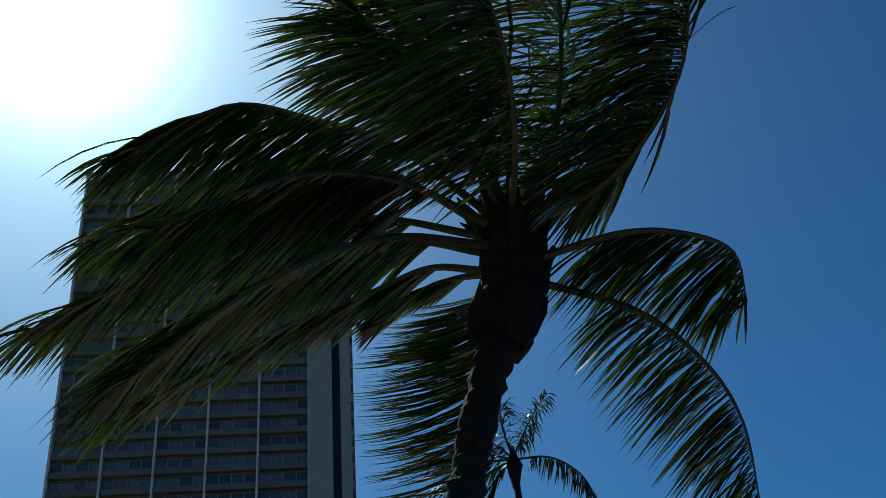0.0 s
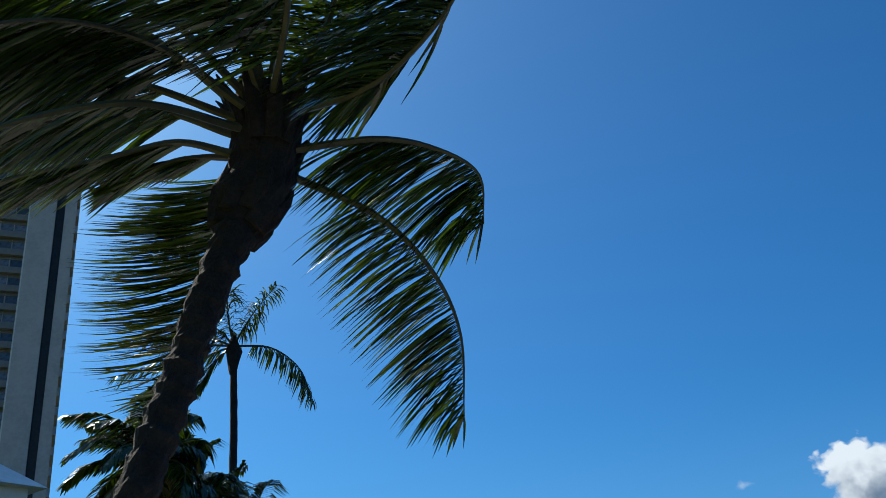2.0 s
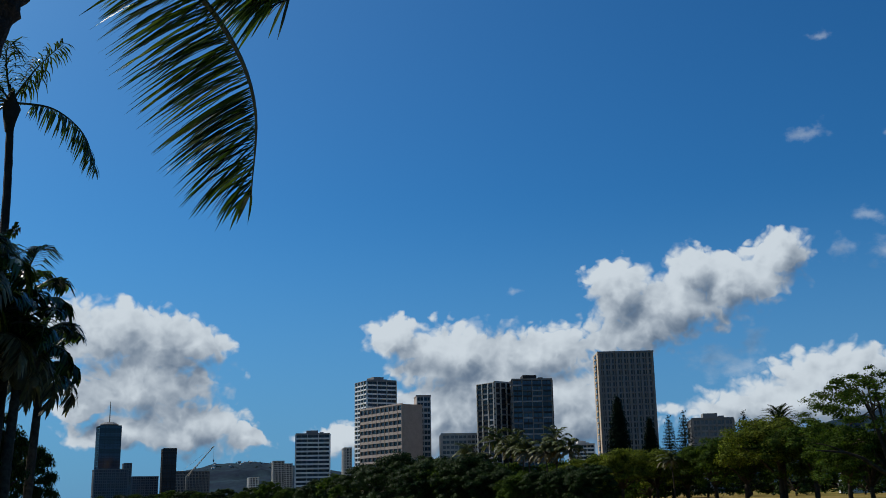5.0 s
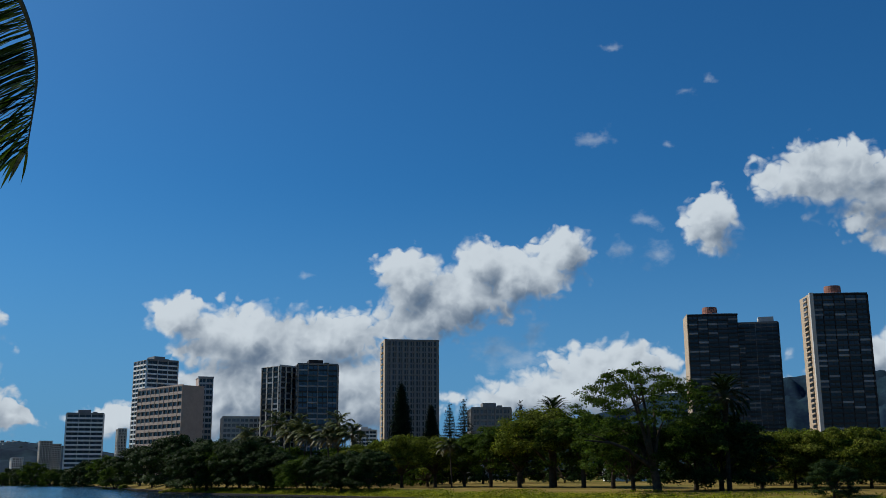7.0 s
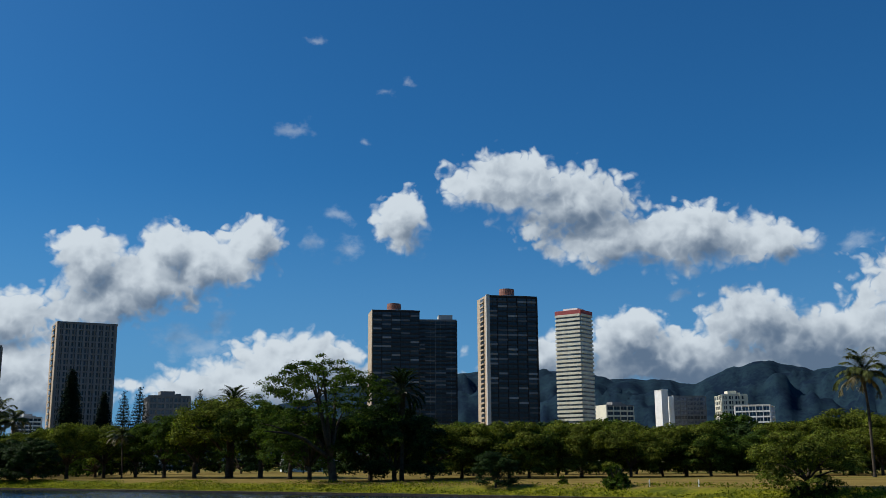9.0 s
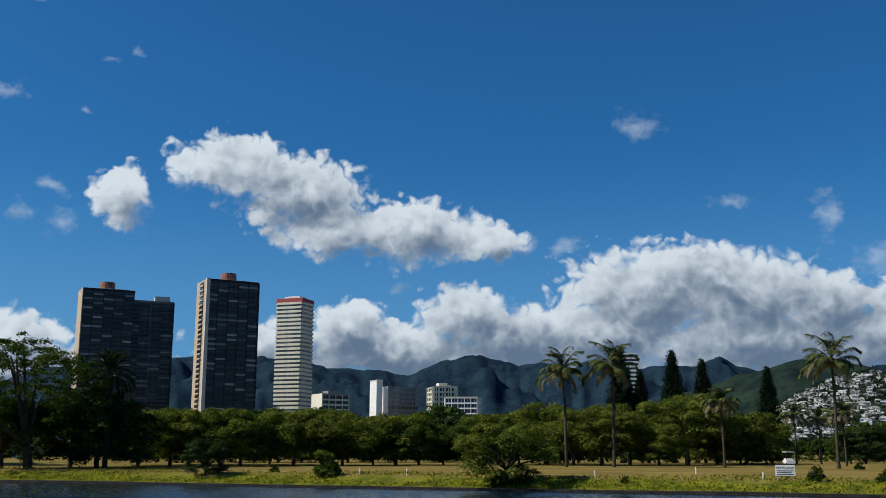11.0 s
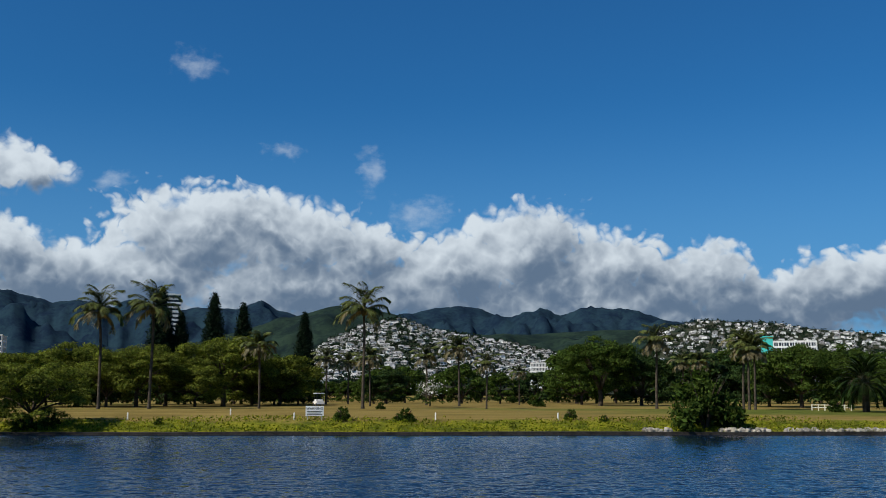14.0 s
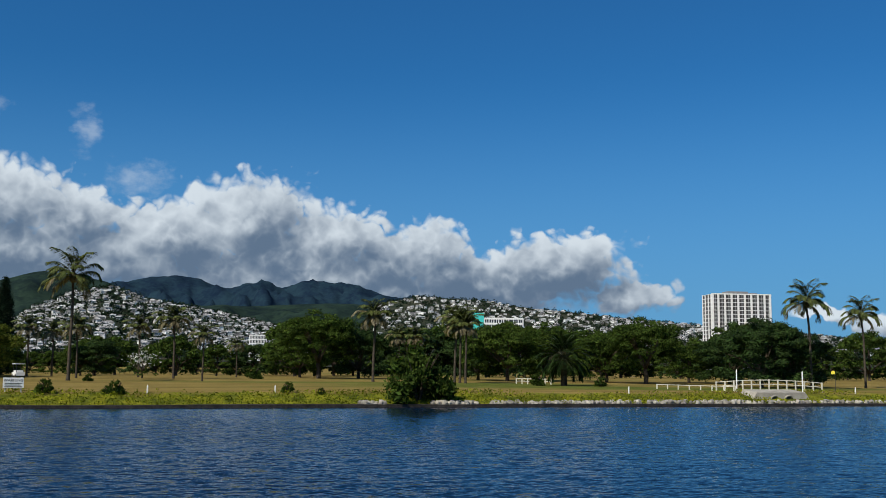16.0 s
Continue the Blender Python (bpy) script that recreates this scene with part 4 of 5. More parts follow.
slab_tower("apartment_tower", 124.0, 980, 24, 57, 22, 72, 20, GREYWALL, WHITE, "white apartment tower with dark balcony columns", 9, 3, BLACK, 1.9, 0.5, crown="box", pier_mat=WHITE, proud=0.25)
slab_tower("office_block", 111.2, 900, 6, 34, 14, 44, 10, WHITE, WHITE, "white balconied block beside a teal end tower", 8, 3, GLASS, 0.7, 1.5, base_z=4)
slab_tower("office_block", 109.85, 897, 6, 8, 15, 48, 10, TEAL, TEAL, "teal-painted lift tower of a white block", 0, 0, GLASS, 0, 1, base_z=4, sides="")
slab_tower("office_block", 98.4, 1450, 0, 58, 16, 34, 6, WHITE, WHITE, "long white low building at the foot of the hill", 14, 3, CURTAIN, 0.8, 1.6, base_z=15)
slab_tower("low_building", 44.8, 300, 5, 16, 10, 5.5, 2, WHITE, WHITE, "low white clubhouse behind the trees", 5, 2, GLASS, 0.4, 1.0)
# towers at the canal's end
slab_tower("glass_tower", 4.95, 1500, 12, 28, 24, 102, 30, GLASS_BLUE, GLASS_BLUE, "dark blue glass office tower with a mast", 4, 4, GLASS_BLUE, 0.3, 0.8)
p = at(4.9, 1500)
mast = thing("roof_mast", pose(p.x, p.y + 12, 104.3), "thin mast on a round roof deck", "mast")
part("deck", Shape().tube([(0, 0, -0.2), (0, 0, 2), (0, 0, 5)], [10, 13, 8], 16), GREYWALL, mast)
part("pole", Shape().tube([(0, 0, 4), (0, 0, 34)], [0.8, 0.4], 6), STEEL, mast)
for right, away, w, h, fl, wall, label in ((5.1, 1350, 40, 39, 12, GREYWALL, "distant grey apartment block"), (6.8, 1450, 34, 32, 10, GREYWALL, "distant grey-blue apartment block"),
                                           (8.0, 1400, 17, 66, 20, BROWNWALL, "distant dark slim tower at the canal's end"), (5.9, 1700, 12, 58, 16, GREYWALL, "distant slim grey tower at the canal's end"),
                                           (9.2, 1900, 60, 50, 10, GREYWALL, "distant low concrete block"), (13.7, 1900, 20, 66, 18, CONCRETE, "distant pale twin tower"),
                                           (14.2, 1930, 16, 62, 18, CONCRETE, "distant pale twin tower"), (12.4, 1700, 16, 34, 10, WHITE, "distant white block above the trees"), (17.4, 1300, 10, 60, 17, CONCRETE, "distant slim pale tower")):
    slab_tower("far_tower", right, away, 8, w, 16, h, fl, wall, wall, label, max(3, int(w / 5)), 3, GLASS, 1.0, 0.9, sides="L")


def crane():
    p = at(8.9, 1250)
    root = thing("tower_crane", pose(p.x, p.y, 3), "lattice boom crane over the far rooftops", "crane")
    boom = Shape()
    a, b = Vector((0, 0, 26)), Vector((30, 0, 61))
    for off in (-0.9, 0.9):
        boom.tube([a + Vector((off, 0, 0)), b + Vector((off * 0.3, 0, 0))], [0.35, 0.25], 5)
    for k in range(12):
        boom.tube([a.lerp(b, k / 12) + Vector((-0.9 if k % 2 else 0.9, 0, 0)), a.lerp(b, (k + 1) / 12) + Vector((0.8 if k % 2 else -0.8, 0, 0))], [0.16, 0.16], 4)
    part("boom", boom, STEEL, root)
    part("mast", Shape().box(-1.2, 1.2, -1.2, 1.2, -2, 27), STEEL, root)
    part("cable", Shape().tube([b, b + Vector((0, 0, -16))], [0.12, 0.12], 4), BLACK, root)
    part("hook", Shape().box(29.2, 30.8, -0.6, 0.6, 43, 45.5), BLACK, root)
    part("stay", Shape().tube([a + Vector((-7, 0, 6)), b], [0.12, 0.12], 4).tube([a + Vector((-7, 0, 6)), a], [0.3, 0.3], 4), STEEL, root)


crane()


def hotel():
    """The hotel on the near side: storeys of windows in bays between white fins, a broad blank column, a slot whose
    shade is a black strip, and a side with windows.
    """
    p = at(-19.0, 150, 1.3)
    root = thing("hotel_tower", pose(p.x, p.y, p.z, 0, 0, 19.3 - 9), "tall grey hotel tower with window rows and white fins", "building")
    tall, floors = 111.0, 39
    storey = tall / floors
    part("wall", Shape().box(-22, 22, 0, 18, 0, tall), GREYWALL, root)
    part("roof", Shape().box(-22.4, 22.4, -0.5, 18.4, tall, tall + 1.2), CONCRETE, root)
    band = Shape().box(-22, 15.8, -0.9, -0.004, -0.25, 0.7).mesh("parapet", GREYWALL)
    pane = Shape().box(0.1, 1.75, -0.12, -0.004, 0.85, 2.1).mesh("window", CURTAIN)
    sash = Shape().box(-0.06, 0.06, -0.2, -0.006, 0.7, 2.4).mesh("mullion", CONCRETE)
    rail = Shape().box(-22, 15.8, -0.22, -0.008, 2.1, 2.25).mesh("window_head", GREYWALL)
    step = 37.8 / 20
    for k in range(floors):
        z = k * storey
        part("parapet", band, None, root, place=(0, 0, z))
        part("window_head", rail, None, root, place=(0, 0, z))
        if k < 10:
            continue
        for b in range(20):
            part("window", pane, None, root, place=(-22 + b * step, 0, z))
            if b % 4:
                part("mullion", sash, None, root, place=(-22 + b * step, 0, z))
    fin = Shape().box(-0.16, 0.16, -1.15, -0.006, 0, tall + 0.6).mesh("fin", WHITE)
    for b in range(6):
        part("fin", fin, None, root, "white vertical fin", place=(-22 + b * step * 4, 0, 0))
    part("column", Shape().box(15.85, 19.4, -1.5, -0.01, 0, tall + 0.8), CONCRETE, root, "broad blank pale concrete column")
    # no real recess: a black strip on the wall paints its shade
    part("slot", Shape().box(19.45, 20.6, -0.15, -0.012, 0, tall), BLACK, root, "flat black strip that paints the shade of a recess")
    part("corner", Shape().box(20.65, 22.25, -1.2, 1.2, 0, tall + 0.8), CONCRETE, root)
    side = Shape().box(22.004, 22.7, 1.3, 18, -0.4, 0.8).mesh("parapet", CONCRETE)
    eye = Shape().box(22.004, 22.2, 0.2, 3.0, 0.9, 2.4).mesh("window", GLASS)
    for k in range(8, floors):
        part("parapet", side, None, root, place=(0, 0, k * storey))
        for b in range(4):
            part("window", eye, None, root, place=(0, 1.8 + b * 4.0, k * storey))


hotel()


def hip_house(right, away, turn, wide, deep, wall_h, roof_h, label, base_z=1.3):
    p = at(right, away, base_z)
    root = thing("white_house", pose(p.x, p.y, p.z, 0, 0, -right + turn), label, "building")
    part("wall", Shape().box(-wide / 2, wide / 2, 0, deep, 0, wall_h), WHITE, root)
    e = 0.8
    v = [(-wide / 2 - e, -e, wall_h), (wide / 2 + e, -e, wall_h), (wide / 2 + e, deep + e, wall_h), (-wide / 2 - e, deep + e, wall_h), (-wide * 0.2, deep / 2, wall_h + roof_h), (wide * 0.2, deep / 2, wall_h + roof_h)]
    part("roof", Shape().add(v, [(0, 1, 5, 4), (1, 2, 5), (2, 3, 4, 5), (3, 0, 4), (3, 2, 1, 0)]), WHITE, root)
    win = Shape().box(0, 1.4, -0.08, -0.004, 0, 1.3).mesh("window", GLASS)
    for k in range(1, int(wall_h / 3)):
        for b in range(int(wide / 3)):
            part("window", win, None, root, place=(-wide / 2 + 0.9 + b * 3.0, 0, k * 3.0))


hip_house(-15.0, 62, 25, 9, 9, 15.8, 3.4, "white low-rise building with a hipped white roof")
hip_house(-31.0, 70, 10, 12, 12, 22.5, 4.5, "white low-rise building with a sloping white roof")
slab_tower("far_hotel", -5.3, 210, 10, 8, 10, 63, 20, CONCRETE, CONCRETE, "slim pale tower seen behind the palms", 2, 2, GLASS, 1.8, 1.0)

# ---------------------------------------------------------------- trees of the far bank
MONKEYPOD = broad_tree("monkeypod_tree", 3, 9.0, 6.2, 2.3, LEAF_LIGHT, "spreading light-green monkeypod tree on the golf course", 110, 230, 0.16, 0.6, low_boughs=False)
KIAWE = broad_tree("kiawe_tree", 5, 7.0, 5.4, 1.5, LEAF_LIGHT, "low spreading yellow-green kiawe tree", 105, 230, 0.155, 0.65)
KIAWE_B = broad_tree("kiawe_tree", 25, 6.6, 4.8, 1.4, LEAF, "low spreading green kiawe tree", 100, 220, 0.155, 0.7)
SHADE = broad_tree("shade_tree", 8, 9.0, 5.0, 2.1, LEAF, "dark green shade tree", 110, 220, 0.165, 0.6, low_boughs=False)
DENSE = broad_tree("dense_tree", 11, 8.0, 5.0, 1.1, LEAF_DARK, "dense dark green tree", 115, 210, 0.165, 0.6)
WOOD = broad_tree("wood_tree", 28, 9.0, 5.0, 1.2, LEAF, "dark green tree of the woods behind the golf course", 85, 62, 0.33, 0.65)
WOOD_B = broad_tree("wood_tree", 29, 8.0, 5.2, 0.9, LEAF_DARK, "dense dark tree of the woods behind the golf course", 85, 66, 0.33, 0.65)
BIG = broad_tree("large_monkeypod", 14, 13.2, 7.6, 2.4, LEAF, "large old monkeypod with an open, airy top", 260, 85, 0.15, 0.62, -1.2, 0.5, low_boughs=False, limbs_apart=True)
COCONUT = coconut_palm("coconut_palm", 2, 15.0, 5.4, 0.8, (-0.45, 0.2, 0.05), "tall coconut palm with wind-blown fronds", fronds=25, dry=4, pairs=42, width=0.085, stem=0.24)
COCONUT_B = coconut_palm("coconut_palm", 6, 11.0, 4.6, -0.6, (-0.45, 0.2, 0.05), "coconut palm with dry lower fronds", fronds=24, dry=8, pairs=40, width=0.085, stem=0.24)
DATE = fan_palm("date_palm", 9, 3.2, 3.4, 0.36, "short date palm with a full round head")
DATE_TALL = fan_palm("date_palm", 10, 11.6, 3.5, 0.3, "tall date palm with a round head above the trees")
PINE = norfolk_pine("norfolk_pine", 4, 20.0, 2.9, "dark column-shaped Norfolk pine", 44, column=0.5)
PINE_OPEN = norfolk_pine("norfolk_pine", 7, 19.0, 4.4, "Norfolk pine with open tiers of branches", 24, gap=1)
MANGROVE = shrub("mangrove_bush", 3, 4.3, 2.8, LEAF, "round dark green mangrove standing at the water's edge", 5200, 0.19)
BUSH = shrub("bank_bush", 5, 1.3, 0.8, LEAF, "small bush on the canal bank", 900, 0.12)

row = random.Random(21)
# along the bend: dark crowns that overhang the water
def bank_away(right, inland):
    """How far away the sight line to the right meets a line that runs so many metres inland of the far bank."""
    away = 60.0
    while away < 1600 and at(right, away).x < shore_at(at(right, away).y) + inland:
        away += 1.0
    return away


for right in np.arange(16.0, 31, 0.75):
    grown = 1.45 if right < 21 else (1.2 if right < 25 else 0.8)
    plant(row.choice((DENSE, DENSE, KIAWE_B)), right + row.uniform(-.2, .2), bank_away(right, 2.5) + row.uniform(0, 6), row.uniform(0, 360), row.uniform(0.85, 1.1) * grown, group="trees along the canal bend")
for right in np.arange(19, 30, 0.5):
    plant(row.choice((COCONUT, COCONUT_B)), right + row.uniform(-.3, .3), bank_away(right, 22) + row.uniform(0, 25), row.uniform(-40, 40), row.uniform(0.75, 1.0), group="palms along the canal bend")
for right in np.arange(16.5, 34, 0.9):
    plant(row.choice((WOOD, WOOD_B)), right, bank_away(right, 30) + row.uniform(0, 30), row.uniform(0, 360), row.uniform(0.9, 1.1), group="trees along the canal bend")
# the grove on the golf course
for right, away, kind, size in ((30.4, 190, MONKEYPOD, 0.85), (32.2, 185, MONKEYPOD, 1.0), (34.0, 190, MONKEYPOD, 1.0), (35.6, 195, SHADE, 1.0), (37.0, 180, SHADE, 1.1), (38.6, 170, SHADE, 1.2), (40.3, 165, MONKEYPOD, 1.35),
                                (42.0, 160, SHADE, 1.25), (43.6, 150, SHADE, 1.05), (49.2, 128, DENSE, 1.15), (47.9, 132, DENSE, 1.15), (70.9, 86, KIAWE, 0.72), (54.7, 101, DENSE, 0.42), (44.6, 125, SHADE, 0.9)):
    plant(kind, right, away, row.uniform(0, 360), size, group="trees of the grove")
plant(BIG, 45.9, 122, 0, 1.1)
for right in np.arange(51.3, 73.5, 1.35):
    plant(row.choice((KIAWE, KIAWE, KIAWE_B)), right + row.uniform(-.3, .3), 142 + row.uniform(-6, 12), row.uniform(0, 360), row.uniform(0.65, 1.15), group="row of trees along the fairway")
for right in np.arange(73, 84, 1.5):
    plant(row.choice((KIAWE, MONKEYPOD)), right, 146 + row.uniform(-4, 14), row.uniform(0, 360), row.uniform(0.65, 1.15), group="row of trees along the fairway")
for right in np.arange(51, 84, 1.25):
    plant(row.choice((WOOD, WOOD_B)), right, 172 + row.uniform(-6, 14), row.uniform(0, 360), row.uniform(0.65, 1.15), group="woods behind the golf course")
for right in np.arange(84, 152, 1.05):
    size = 0.75 if right < 99 else 1.05
    plant(row.choice((WOOD, WOOD_B)), right, 222 + row.uniform(-15, 30), row.uniform(0, 360), size * row.uniform(0.65, 1.3), group="woods behind the golf course")
for right in np.arange(30, 52, 1.1):
    plant(row.choice((WOOD, WOOD_B)), right, 250 + row.uniform(-15, 40), row.uniform(0, 360), row.uniform(0.8, 1.1), group="woods behind the golf course")
for right, away, kind, size in ((101.0, 160, SHADE, 0.95), (103.2, 165, DENSE, 0.9), (100.0, 175, KIAWE_B, 0.9), (111.4, 150, KIAWE_B, 1.05), (113.4, 158, SHADE, 0.8), (109.8, 160, DENSE, 0.8), (116.8, 150, KIAWE_B, 0.9), (118.9, 140, SHADE, 0.8),
                                (121.2, 155, KIAWE_B, 0.8), (123.3, 150, DENSE, 0.75), (124.9, 128, DENSE, 0.85), (126.6, 135, DENSE, 0.7), (89.3, 175, DENSE, 0.72), (88.6, 180, SHADE, 0.6), (84.5, 170, DENSE, 0.7), (83.2, 165, DENSE, 0.75)):
    plant(kind, right, away, row.uniform(0, 360), size * (1.2 if right > 99 else 1.0), group="trees behind the fairway")
for right in np.arange(4.6, 17.5, 0.45):
    edge = 70 + 470 * (right / 17)
    plant(row.choice((WOOD, WOOD_B, WOOD_B)), right, 1500 - edge * 2.0 + row.uniform(-40, 120), row.uniform(0, 360), row.uniform(1.0, 1.6), group="trees at the canal's end")
for right in np.arange(11, 17.3, 0.4):
    plant(row.choice((WOOD, WOOD_B)), right, 196 / math.sin(radians(right)) + row.uniform(0, 60), row.uniform(0, 360), row.uniform(0.8, 1.2), group="trees at the canal's end")
for right, away, size, kind in ((74.1, 130, 0.76, COCONUT), (76.65, 130, 0.80, COCONUT), (82.4, 131, 0.68, COCONUT_B), (88.0, 131, 0.82, COCONUT), (104.0, 135, 0.76, COCONUT_B), (88.4, 150, 0.6, COCONUT_B),
                                (108.5, 132, 0.7, COCONUT_B), (108.8, 130, 0.66, COCONUT_B), (109.1, 128, 0.62, COCONUT_B), (94.8, 131, 0.5, COCONUT_B), (93.3, 150, 0.72, COCONUT_B), (91.5, 160, 0.65, COCONUT_B), (86.0, 170, 0.65, COCONUT_B),
                                (87.2, 172, 0.6, COCONUT_B), (96.6, 170, 0.45, COCONUT_B), (105.4, 150, 0.55, COCONUT_B), (106.3, 150, 0.55, COCONUT_B), (127.4, 128, 0.66, COCONUT), (130.0, 140, 0.6, COCONUT), (34.9, 180, 0.6, COCONUT_B)):
    plant(kind, right, away, row.uniform(-30, 30), size, group="coconut palms on the golf course")
for right, away, tall in ((77.1, 186, 1.03), (78.16, 186, 0.81), (79.88, 186, 0.98), (81.44, 186, 0.9), (84.77, 186, 0.82), (77.53, 186, 0.74)):
    plant(PINE, right, away, row.uniform(0, 90), tall, group="pines behind the fairway")
for right, away, tall in ((32.15, 240, 1.15), (33.8, 240, 0.9)):
    plant(PINE, right, away, row.uniform(0, 90), tall, group="pines of the grove")
for right, away, tall in ((34.8, 240, 0.95), (35.6, 240, 1.0), (38.7, 240, 0.98)):
    plant(PINE_OPEN, right, away, row.uniform(0, 90), tall, group="pines of the grove")
plant(DATE, 114.5, 120, 0, 1.0)
plant(DATE_TALL, 40.5, 172)
plant(DATE_TALL, 49.6, 126, 40, 0.92)
plant(MANGROVE, 106.5, 84.3, 0, 1.15, 1.05)
for right, away, size in ((61.1, 95, 1.7), (86.9, 83.5, 0.95), (90.4, 83.2, 0.9), (99.4, 85, 0.75), (58.3, 102, 0.7), (101.2, 84.5, 0.5), (90.0, 83, 0.6), (77.2, 84, 0.5), (113, 118, 1.2), (116.5, 118, 1.0), (97.5, 150, 1.6), (89, 126, 0.8), (70.6, 85, 1.2), (71.6, 85.4, 1.2), (107.8, 84.6, 1.0)):
    plant(BUSH, right, away, row.uniform(0, 360), size, group="bushes on the bank")

# ---------------------------------------------------------------- the leaning palm beside the camera
def sky_at(right, up, d=8.0):
    p = at(right, d * math.cos(radians(up)))
    return p + Vector((0, 0, EYE + d * math.sin(radians(up))))


